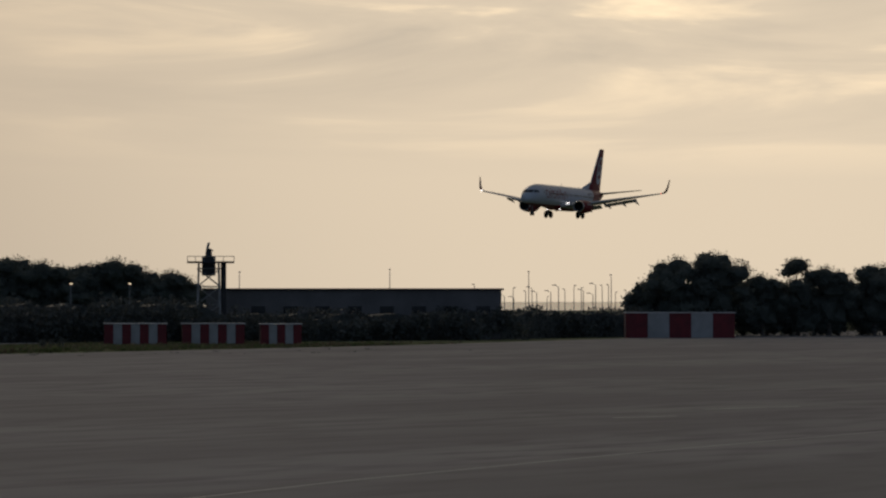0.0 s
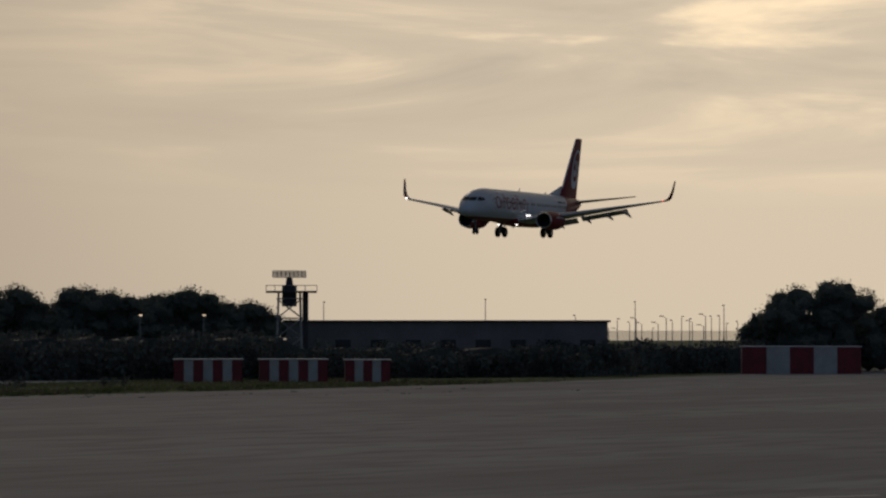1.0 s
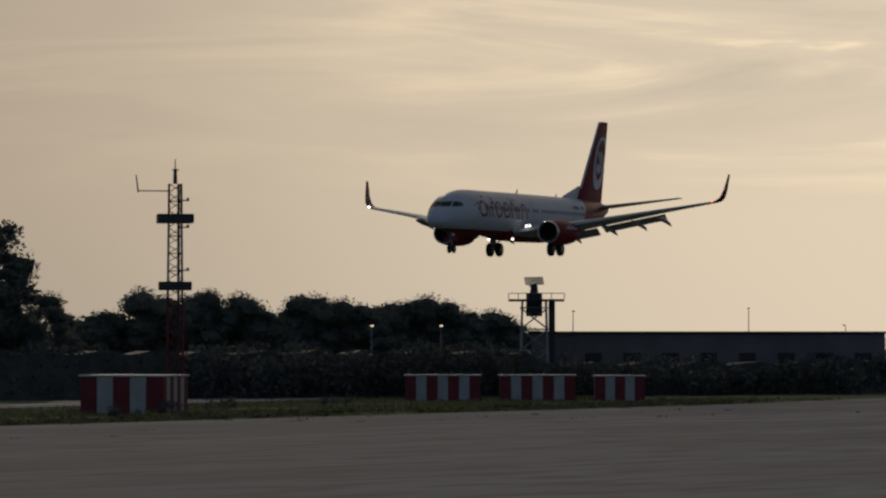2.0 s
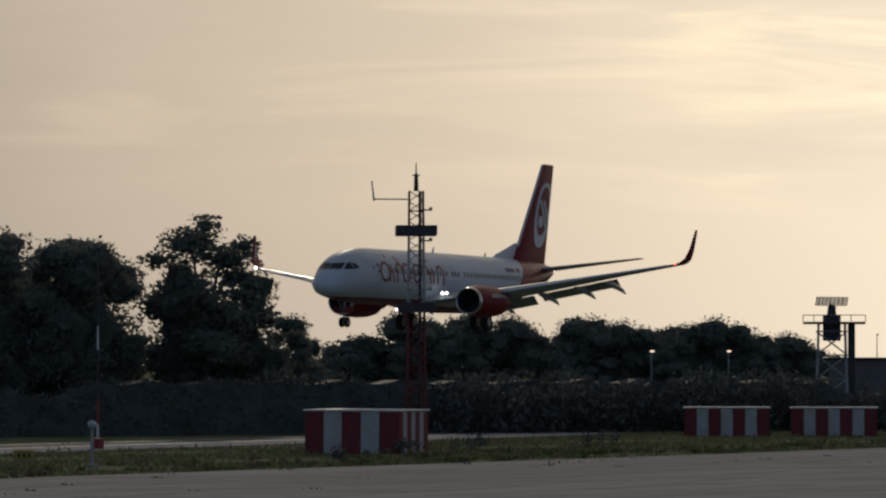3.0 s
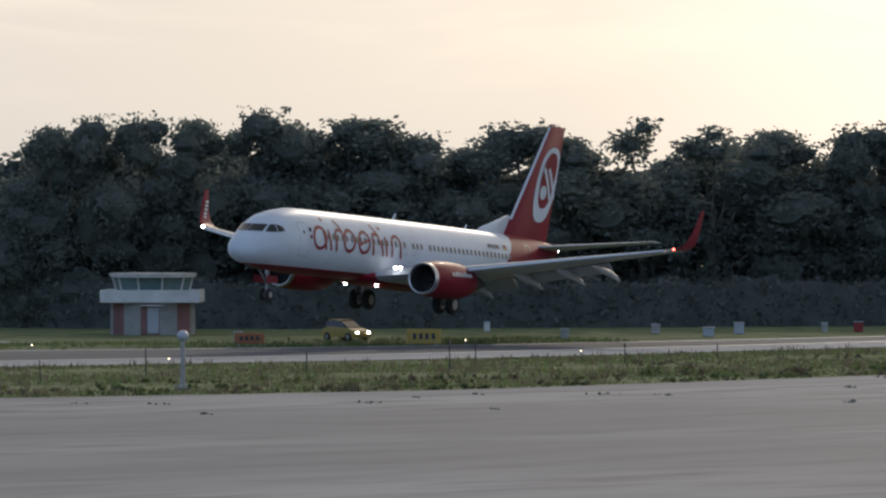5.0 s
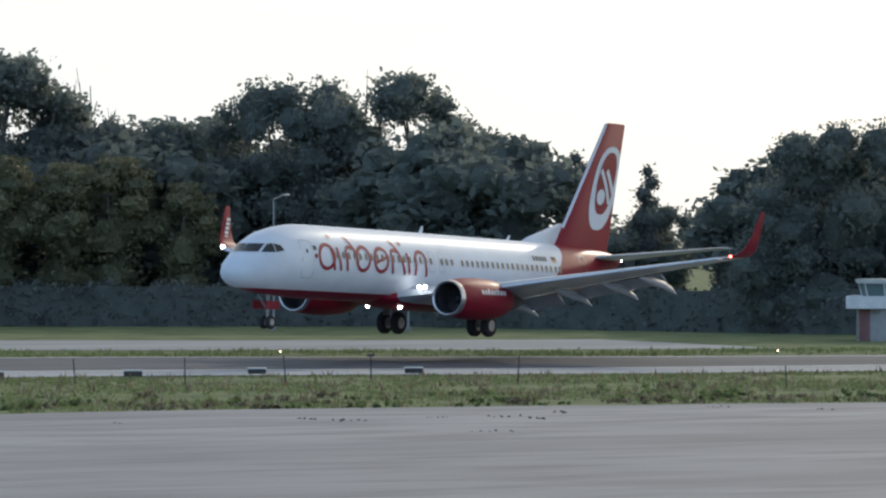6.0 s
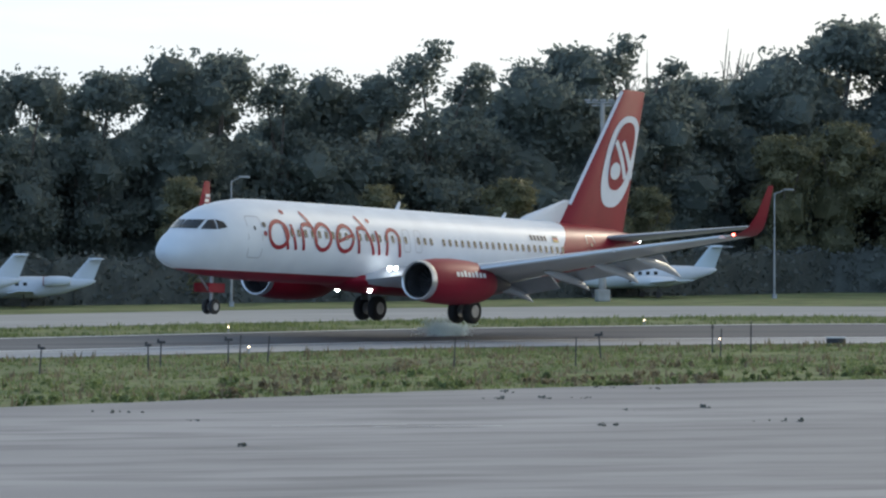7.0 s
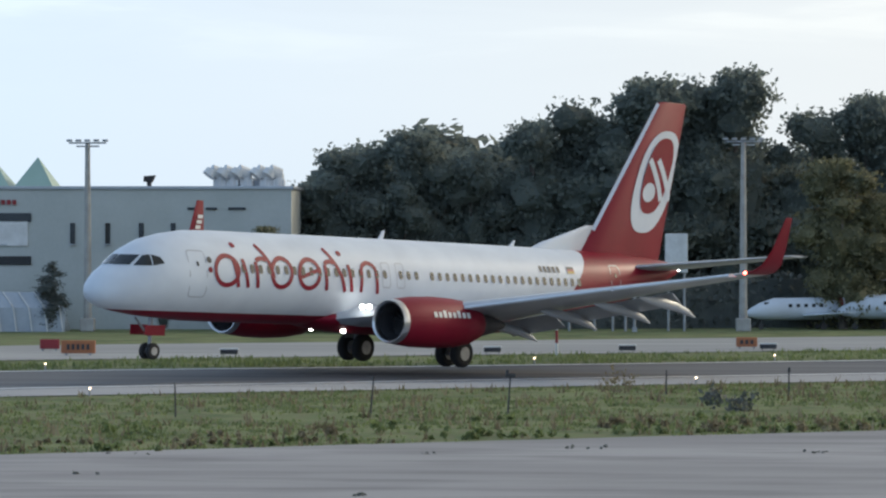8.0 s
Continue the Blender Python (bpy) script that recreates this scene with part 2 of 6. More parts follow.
def loft(bm, rings, caps=True):
    made = [[bm.verts.new(p) for p in ring] for ring in rings]
    n = len(made[0])
    for r0, r1 in zip(made, made[1:]):
        for i in range(n):
            bm.faces.new((r0[i], r0[(i + 1) % n], r1[(i + 1) % n], r1[i]))
    if caps:
        bm.faces.new(made[0][::-1])
        bm.faces.new(made[-1])
    bmesh.ops.recalc_face_normals(bm, faces=bm.faces[:])
    return bm


def lathe_x(bm, profile, c=(0, 0, 0), n=24, squash=None, caps=True):
    """Rings about an axis along x; profile of (x, radius)."""
    rings = []
    for x, r in profile:
        ring = []
        for i in range(n):
            a = 2 * math.pi * i / n
            z = math.sin(a)
            if squash and z < 0:
                z *= squash
            ring.append(Vector((c[0] + x, c[1] + r * math.cos(a), c[2] + r * z)))
        rings.append(ring)
    return loft(bm, rings, caps)


def empty(name, place=None):
    ob = new(name)
    ob.empty_display_size = 0.5
    if place is not None:
        ob.matrix_basis = place
    return ob


def curve_y(points, x):
    return float(np.interp(x, [p[0] for p in points], [p[1] for p in points]))


def smoothed(points, x, half=9.0):
    return sum(curve_y(points, x + d * half / 4) * w for d, w in zip(range(-4, 5), (1, 2, 3, 4, 5, 4, 3, 2, 1))) / 25


# ---- ground ----
APRON_EDGE = [(-400, -60), (-120, 58), (-60, 87), (-13, 110), (-3, 116), (13, 124), (30, 133), (50, 139), (75, 135), (95, 131), (130, 135),
              (180, 135), (240, 137), (300, 147), (349, 156), (431, 172), (900, 250)]
RUNWAY_NEAR = [(-400, -10), (-120, 98), (-60, 127), (-18, 148), (-4, 155), (18, 165), (41, 175), (62, 176), (90, 168), (120, 165), (150, 168),
               (176, 172), (245, 178)]
RUNWAY_FAR = [(-400, 25), (-120, 128), (-60, 156), (-21, 175), (-4, 181), (20, 191), (45, 203), (70, 207), (100, 194), (130, 186), (150, 186),
              (181, 188), (245, 190)]
HEDGE_LINE = [(-140, 240), (-20, 244), (10, 250), (40, 259), (62, 266), (95, 284), (122, 272), (138, 238), (150, 226), (197, 206), (245, 184), (285, 160), (304, 158), (320, 160), (345, 150)]


def edge(x):
    return smoothed(APRON_EDGE, x)


def near_edge(x):
    return smoothed(RUNWAY_NEAR, x)


def far_edge(x):
    return smoothed(RUNWAY_FAR, x)


def strip(name, low, high, x0, x1, z, mat, step=4.0, uneven=0.0):
    rng = random.Random(name)
    verts, faces = [], []
    n = int((x1 - x0) / step)
    for i in range(n + 1):
        x = x0 + (x1 - x0) * i / n
        verts += [(x, low(x), z), (x, high(x) + rng.uniform(-uneven, uneven), z)]
    faces = [(2 * i, 2 * i + 2, 2 * i + 3, 2 * i + 1) for i in range(n)]
    return raw_part(name, verts, faces, mat)


def build_ground():
    g = raw_part("ground", [(-4500, -4500, 0), (4500, -4500, 0), (4500, 4500, 0), (-4500, 4500, 0)], [(0, 1, 2, 3)], GRASS)
    tagged(g, "rough green and dry brown airfield grass", "grass", kind="structure")
    apron = strip("pavement", lambda x: -600, edge, -380, 880, 0.04, CONCRETE, 1.0, 0.12)
    tagged(apron, "weathered grey concrete apron with stains", "apron", kind="structure")
    road = strip("runway", lambda x: near_edge(x) + 7, far_edge, -380, 240, 0.04, ASPHALT, 4)
    tagged(road, "dark asphalt runway with tyre-blackened centre", "runway", kind="structure")
    sh = strip("runway_shoulder", near_edge, lambda x: near_edge(x) + 7, -380, 240, 0.035, SHOULDER, 3, 0.0)
    tagged(sh, "pale worn asphalt shoulder beside the runway", "shoulder", kind="structure")
    line = strip("edge_line", lambda x: near_edge(x) + 7.3, lambda x: near_edge(x) + 8.2, -380, 240, 0.05, WHITE, 4)
    tagged(line, "faded white painted runway edge line", "marking", kind="structure")
    line = strip("edge_line", lambda x: far_edge(x) - 1.5, lambda x: far_edge(x) - 0.8, -380, 240, 0.05, WHITE, 4)
    tagged(line, "faded white painted runway edge line", "marking", kind="structure")
    taxi = strip("taxiway", lambda x: far_edge(x) + 15, lambda x: far_edge(x) + 40, -380, 118, 0.03, TAXI, 4)
    tagged(taxi, "light grey concrete taxiway beyond the runway", "taxiway", kind="structure")
    sea = raw_part("water", [(700, -2500, 0.05), (4450, -2500, 0.05), (4450, 4450, 0.05), (500, 4450, 0.05), (900, 1400, 0.05), (1250, 600, 0.05)],
                   [(0, 1, 2, 3, 4, 5)], WATER)
    tagged(sea, "bright calm sea glittering under a hazy sky", "sea", kind="structure")


build_ground()


# ---- trees ----
def leaf_cloud(lobes, count, size, seed, core=0.25):
    """Small leaf faces over uneven lobes (x, y, z, radius, height factor)."""
    rng = np.random.default_rng(seed)
    lobes = np.array(lobes)
    w = lobes[:, 3] ** 2
    pick = rng.choice(len(lobes), count, p=w / w.sum())
    d = rng.normal(size=(count, 3))
    d /= np.linalg.norm(d, axis=1)[:, None]
    knob = 0.86 + 0.20 * np.sin(d[:, 0] * 7 + pick) * np.sin(d[:, 1] * 6 + 2 * pick) + 0.16 * np.sin(d[:, 2] * 9 + pick * 1.7)
    r = lobes[pick, 3] * knob * np.where(rng.random(count) < core, rng.uniform(0.3, 0.9, count), rng.uniform(0.85, 1.08, count))
    c = lobes[pick, :3] + d * r[:, None] * np.stack([np.ones(count), np.ones(count), lobes[pick, 4]], -1)
    a, b = rng.normal(size=(count, 3)), rng.normal(size=(count, 3))
    a /= np.linalg.norm(a, axis=1)[:, None]
    b -= a * (a * b).sum(1)[:, None]
    b /= np.linalg.norm(b, axis=1)[:, None]
    s = rng.uniform(0.55, 1.25, (count, 1)) * size
    quad = np.stack([c - a * s, c + b * s * 0.55, c + a * s, c - b * s * 0.55], 1)
    verts = quad.reshape(-1, 3)
    faces = np.arange(count * 4).reshape(-1, 4)
    return verts.tolist(), faces.tolist()


def make_tree(seed, kind, mat, label, name="tree", fine=True):
    """A tree 15 m high on its foot."""
    rng = random.Random(seed)
    t = empty(name)
    tagged(t, label, "tree")
    bm = bmesh.new()
    lobes = []
    if kind == "round":
        tube(bm, (0, 0, -0.1), (0.2, 0.1, 6), 0.38, 0.24)
        for i in range(13):
            z = rng.uniform(4.0, 12.9)
            spread = 2.9 * (1 - abs(z - 7.5) / 11)
            a = rng.uniform(0, 6.28)
            lobes.append((spread * math.cos(a), spread * math.sin(a), z, rng.uniform(1.3, 2.2), rng.uniform(0.7, 0.95)))
        lobes += [(0.3, 0, 13.3, 1.55, 0.9), (-1.4, 0.5, 12.4, 1.35, 0.9), (0, 0, 4, 2.5, 1.1), (1.2, 0, 2.2, 2.2, 1.0), (-1.3, .4, 2.2, 2.2, 1.0), (0.2, .3, 7.5, 2.8, 1.3)]
    elif kind == "tufted":
        tube(bm, (0, 0, -0.1), (-0.2, 0.1, 8), 0.34, 0.2)
        for i in range(19):
            z = rng.uniform(5.5, 13.2)
            a, spread = rng.uniform(0, 6.28), rng.uniform(0.8, 3.2)
            lobes.append((spread * math.cos(a), spread * math.sin(a), z, rng.uniform(0.9, 1.6), rng.uniform(0.65, 0.9)))
        for i in range(9):
            z = rng.uniform(3.5, 8.5)
            a, spread = rng.uniform(0, 6.28), rng.uniform(0.6, 2.4)
            lobes.append((spread * math.cos(a), spread * math.sin(a), z, rng.uniform(0.9, 1.5), rng.uniform(0.7, 1.0)))
        lobes += [(0, 0, 13.8, 1.1, 0.9), (0.4, 0, 5, 1.9, 1.2), (-0.5, 0.4, 2.6, 2.2, 1.0), (0.9, 0.2, 2.0, 2.0, 1.0)]
    elif kind == "wide":
        tube(bm, (0, 0, -0.1), (0, 0, 5), 0.42, 0.3)
        for i in range(16):
            z = rng.uniform(3.0, 12.4)
            spread = rng.uniform(1.2, 4.4) * (1 - abs(z - 7) / 12)
            a = rng.uniform(0, 6.28)
            lobes.append((spread * math.cos(a), spread * math.sin(a), z, rng.uniform(1.5, 2.6), rng.uniform(0.7, 0.95)))
        lobes += [(0.5, 0, 13.0, 1.9, 0.9), (2.2, 0.2, 12.0, 1.5, 0.9), (-2.0, 0, 11.6, 1.7, 0.9), (2.0, 0, 2.4, 2.6, 1.0), (-2.0, .4, 2.4, 2.6, 1.0), (0, 0, 6.5, 3.6, 1.3)]
    elif kind == "dome":
        tube(bm, (0, 0, -0.1), (0, 0, 5), 0.4, 0.3)
        for i in range(30):
            a, up = rng.uniform(0, 6.28), math.sqrt(rng.random())
            z = 1.2 + 11.2 * up
            spread = 5.0 * math.sqrt(max(0.05, 1 - up * up)) * rng.uniform(0.5, 1.0) + .4
            lobes.append((spread * math.cos(a), spread * math.sin(a), z, rng.uniform(1.3, 2.3), rng.uniform(0.8, 1.1)))
        lobes += [(0, 0, 5, 3.6, 1.3), (0.6, 0, 9.5, 2.8, 1.2), (-1.5, 0, 2.5, 3, 1)]
    elif kind == "slim":
        tube(bm, (0, 0, -0.1), (0, 0.1, 9), 0.25, 0.12)
        for i in range(12):
            z = 1.5 + i * 1.05
            lobes.append((rng.uniform(-0.6, 0.6), rng.uniform(-0.6, 0.6), z, 1.75 - abs(z - 6) * 0.11, 1.0))
        lobes.append((0, 0, 14.1, 0.7, 1.2))
    for x, y, z, r, _ in lobes[:10]:
        tube(bm, (0, 0.1, max(1.5, z * 0.55)), (x * 0.8, y * 0.8, z), 0.14, 0.05, 5)
    part("trunk", bm, BARK, t)
    count = {"round": 11200, "tufted": 9000, "wide": 11800, "slim": 3600, "dome": 12500}[kind] // (1 if fine else 3)
    v, f = leaf_cloud(lobes, count, 0.19 if fine else 0.36, seed, 0.4)
    # dense heart of each lobe
    for x, y, z, r, k in lobes:
        base = len(v)
        cut = bmesh.new()
        bmesh.ops.create_icosphere(cut, subdivisions=2, radius=r * (0.42 if kind == "tufted" else 0.60))
        for q in cut.verts:
            s = 1 + 0.6 * noise.noise(q.co * 1.9 + Vector((x, y, z))) + 0.35 * noise.noise(q.co * 5.0 + Vector((z, x, y)))
            v.append((x + q.co.x * s, y + q.co.y * s, z + q.co.z * k * s))
        cut.verts.index_update()
        f += [[base + q.index for q in face.verts] for face in cut.faces]
        cut.free()
    raw_part("crown", v, f, mat, t)
    return t


def make_bare_tree(seed):
    rng = random.Random(seed)
    t = empty("bare_tree")
    tagged(t, "leafless pale-barked tree with fine upright twigs", "tree", "bare trees in the wood")
    bm = bmesh.new()
    tube(bm, (0, 0, -0.1), (0.1, 0, 8), 0.24, 0.14, 6)
    for i in range(16):
        a, z = rng.uniform(0, 6.28), rng.uniform(6, 10)
        e = Vector((math.cos(a) * rng.uniform(1, 2.6), math.sin(a) * rng.uniform(1, 2.6), rng.uniform(11, 15)))
        s = Vector((0.1, 0, z * 0.8))
        tube(bm, s, e, 0.07, 0.03, 4)
        for k in range(4):
            m = s.lerp(e, rng.uniform(0.4, 0.9))
            tube(bm, m, m + Vector((rng.uniform(-0.9, 0.9), rng.uniform(-0.9, 0.9), rng.uniform(0.8, 1.8))), 0.035, 0.015, 3)
    part("trunk", bm, BARK, t)
    return t


KINDS = [make_tree(11, "round", LEAF, "tall dark green eucalyptus with a rounded crown"),
         make_tree(12, "tufted", LEAF, "tall eucalyptus with tufted open crown and bare limbs"),
         make_tree(13, "wide", LEAF, "broad dark green eucalyptus with a full crown"),
         make_tree(14, "round", LEAF, "dark green eucalyptus with a lumpy rounded crown"),
         make_tree(15, "round", LEAF_OLIVE, "broad olive-yellow tree before the dark wood"),
         make_tree(16, "slim", SCRUB, "dark slim cypress-like tree behind the hedge"),
         make_tree(17, "dome", LEAF, "dense dark green tree deep in the wood", fine=False),
         make_tree(18, "dome", LEAF, "dense dark green tree deep in the wood", fine=False),
         make_tree(19, "dome", LEAF, "broad domed dark green tree at the wood's edge"), make_tree(20, "dome", LEAF, "dense rounded dark green tree at the wood's edge")]
BARE = make_bare_tree(21)
tree_rng = random.Random(5)


def plant(x, y, h, kind, width=1.0):
    s = h / 14.4
    src = BARE if kind == "bare" else KINDS[kind]
    w = s * width * tree_rng.uniform(0.92, 1.12)
    return copy_thing(src, pose(x, y, 0, 0, 0, tree_rng.uniform(0, 360)) @ Matrix.Diagonal((w, w, s, 1)))


def plant_row(spots, kinds, width=1.0):
    for i, (x, y, h) in enumerate(spots):
        plant(x, y, h, kinds[i % len(kinds)], width)


plant_row([(194, 219, 13.0), (196, 218, 14.5), (199, 217, 15.9), (202, 216, 15.2), (205, 215, 15.3), (207, 214, 15.7), (211, 212, 15.1),
           (214, 211, 15.0), (230, 204, 8.1)], (0, 3, 2, 0))
plant(223, 208, 17.2, 1, 1.25)
plant_row([(192, 220, 11.6), (189, 221, 14.2), (185, 223, 14.3), (180, 225, 14.9), (175, 227, 13.6), (172, 228, 14.5), (167, 230, 12.8),
           (164, 231, 13.8), (161, 232, 14.6), (159, 233, 14.8)], (1, 0, 1, 1, 0, 3, 0, 2), 1.3)
plant_row([(154, 235, 15.5), (149, 237, 14.7), (146, 238, 14.8), (142, 239, 14.8), (139, 240, 14.0), (137, 241, 10.6)], (2, 0, 3))
plant_row([(142, 256, 9.9), (140, 260, 9.1), (139, 262, 11.9), (136, 268, 13.0)], (5, 0, 5))
plant_row([(133, 277, 15.0), (132, 280, 15.7), (130, 284, 19.8), (124, 289, 19.5), (121, 290, 19.2), (117, 292, 17.2), (112, 294, 16.1), (109, 295, 16.4),
           (105, 297, 18.4), (103, 298, 20.2), (100, 299, 21.3), (94, 296, 18.9)], (3, 1, 0, 2))
plant_row([(88, 293, 16.5), (83, 290, 16.2), (80, 289, 19.4), (76, 287, 18.6), (71, 284, 17.4), (67, 282, 16.8)], (0, 2, 1))
plant_row([(63, 279, 18.4), (58, 278, 16.0), (55, 277, 16.2), (51, 275, 16.3), (46, 274, 17.2)], (1, 0, 2))
plant_row([(43, 271, 17.4), (37, 270, 15.8), (32, 268, 15.7), (28, 267, 15.5), (24, 266, 15.0), (22, 265, 15.3), (18, 264, 14.2), (13, 263, 17.0),
           (11, 262, 16.4), (7, 261, 16.3)], (2, 0, 3, 0))
plant_row([(3, 261, 14.9), (0, 260, 13.4), (-4, 259, 11.5), (-7, 259, 12.0), (-9, 258, 12.8), (-13, 258, 11.6), (-14.8, 258, 9.4)], (2, 0, 3))
# the far group beside the sea, the wood behind the tower, and the near wood's end
plant_row([(337.2, 154.6, 10.4), (341.2, 150.6, 11.0), (346.2, 146.6, 8.2), (350.2, 143.6, 9.8), (353.2, 140.6, 9.2), (358.2, 136.6, 9.5), (361.2, 134.6, 9.2), (367.2, 130.6, 9.2),
           (373.2, 125.6, 8.8)], (8, 9, 8, 3), 1.25)
plant_row([(287, 239, 11.0), (291, 236, 10.8), (296, 233, 10.5), (301, 229, 10.4), (304, 226, 9.9), (308, 223, 9.6), (311, 220, 10.3), (313, 217, 8.7),
           (316, 214, 8.7)], (8, 9), 1.3)
plant_row([(221, 222, 15.7), (225, 221, 14.1), (236, 216, 8.5), (239, 214, 9.5), (241, 213, 7.5)], (0, 3))
plant_row([(221.5, 209.0, 13.5), (226.5, 206.5, 13.0)], (0, 3), .8)
plant(224.5, 209.5, 15.8, 1, 1.5)
for i in range(13):
    plant(283 + 2.7 * i, 244 - 2.4 * i + 2 * math.sin(i * 2.1), 8.4 - .12 * i + .5 * math.sin(i * 1.7), (6, 7)[i % 2], 1.25)
for i in range(16):
    plant(337.5 + 2.6 * i, 158.5 - 2.1 * i, 7.1 + .5 * math.sin(i * 1.9), (6, 7)[i % 2], 1.3)
# fuller, lower rows behind, so that the wood closes
for i in range(66):
    x = -12 + i * 3.5
    y = curve_y(HEDGE_LINE, x) + 20 + tree_rng.uniform(-5, 8)
    tall = 13.8 if x < 70 else 17.6 if x < 132 else 9.5 if x < 142 else 14.3 if x < 212 else 6.5
    plant(x + tree_rng.uniform(-1, 1), y, tall * tree_rng.uniform(0.86, 1.02), (6, 7)[i % 2], 1.3)
for x, y, h in ((91, 302, 19.5), (107, 303, 18.5), (110, 303, 19.5), (127, 288, 19.0), (85, 300, 18)):
    plant(x, y, h, "bare")
for x, y, h in ((75, 277, 8.5), (79, 278, 8.0), (66, 270, 8.5), (56, 265, 8.0), (92, 286, 12), (96, 287, 13), (101, 286, 12.5), (105, 285, 13), (110, 283, 11),
                (19.4, 249, 10.8), (21.4, 250, 8.6), (42, 261, 8.5)):
    plant(x, y, h, 4, 1.0)
for k in KINDS + [BARE]:
    k.matrix_basis = pose(40 + 9 * (KINDS + [BARE]).index(k), 318, 0)


def build_hedge():
    rng = np.random.default_rng(8)
    n = 60000
    xs = rng.uniform(-15, 345, n)
    base = np.interp(xs, [p[0] for p in HEDGE_LINE], [p[1] for p in HEDGE_LINE])
    height = np.where(xs > 262, 3.2, np.where(xs > 205, 4.4, 3.3)) + 0.5 * np.sin(xs * 0.35) * (xs > 205) + 0.25 * np.sin(xs * 1.3)
    z = rng.uniform(0, 1, n) * height
    y = base + rng.uniform(-0.5, 2.2, n)
    c = np.stack([xs, y, z], -1)
    a, b = rng.normal(size=(n, 3)), rng.normal(size=(n, 3))
    a /= np.linalg.norm(a, axis=1)[:, None]
    b /= np.linalg.norm(b, axis=1)[:, None]
    s = rng.uniform(0.14, 0.3, (n, 1))
    quad = np.stack([c - a * s, c + b * s * 0.6, c + a * s, c - b * s * 0.6], 1).reshape(-1, 3)
    verts, faces = quad.tolist(), np.arange(n * 4).reshape(-1, 4).tolist()
    # the hedge's dense inside
    steps = np.arange(-15, 346, 1.5)
    start = len(verts)
    for x in steps:
        y0 = float(np.interp(x, [p[0] for p in HEDGE_LINE], [p[1] for p in HEDGE_LINE]))
        top = (2.9 if x > 262 else 4.0 if x > 205 else 3.0) + 0.2 * math.sin(x * 1.3)
        verts += [(x, y0, 0), (x, y0 + 0.1, top), (x, y0 + 1.7, top), (x, y0 + 1.8, 0)]
    for i in range(len(steps) - 1):
        for j in range(3):
            a = start + 4 * i + j
            faces.append([a, a + 4, a + 5, a + 1])
    h = raw_part("hedge", verts, faces, SCRUB)
    tagged(h, "long dense dark green hedge along the airfield", "hedge", kind="stuff")


build_hedge()


# ---- the airliner: x ahead, y to its left, z up from under the main wheels ----
HULL = [(19.14, 2.68, .06, .06), (19.04, 2.69, .38, .34), (18.78, 2.72, .70, .60), (18.35, 2.79, 1.0, .87), (17.85, 2.88, 1.22, 1.07), (17.4, 3.01, 1.38, 1.28),
        (17.0, 3.11, 1.51, 1.46), (16.2, 3.23, 1.68, 1.69), (15.2, 3.31, 1.77, 1.84), (14.0, 3.35, 1.85, 1.97), (12.5, 3.36, 1.88, 2.0), (6.0, 3.36, 1.88, 2.02), (0.0, 3.36, 1.88, 2.02),
        (-5.0, 3.36, 1.88, 2.01), (-8.0, 3.43, 1.85, 1.93), (-11.0, 3.66, 1.70, 1.68), (-14.0, 3.98, 1.38, 1.32), (-16.6, 4.32, 0.92, 0.86),
        (-18.2, 4.53, 0.52, 0.48), (-18.9, 4.6, 0.26, 0.24)]


FLAT_BELLY = 0.88


def hull_at(x):
    xs = [h[0] for h in HULL][::-1]
    return [float(np.interp(x, xs, [h[i] for h in HULL][::-1])) for i in (1, 2, 3)]


def hull_side(x, z, side=1, out=0.012):
    zc, w, h = hull_at(x)
    h *= 1.0 if z > zc else FLAT_BELLY
    k = max(0.0, 1 - ((z - zc) / h) ** 2)
    return Vector((x, side * (w * math.sqrt(k) + out), z))


def hull_front(y, z, out=0.02):
    """The place on the nose at a span and a height."""
    low, high = 16.0, 19.0
    for _ in range(30):
        mid = (low + high) / 2
        zc, w, h = hull_at(mid)
        k = 1 - ((z - zc) / h) ** 2
        if k > 0 and w * math.sqrt(k) > abs(y):
            low = mid
        else:
            high = mid
    return Vector((low + out, y, z + out))


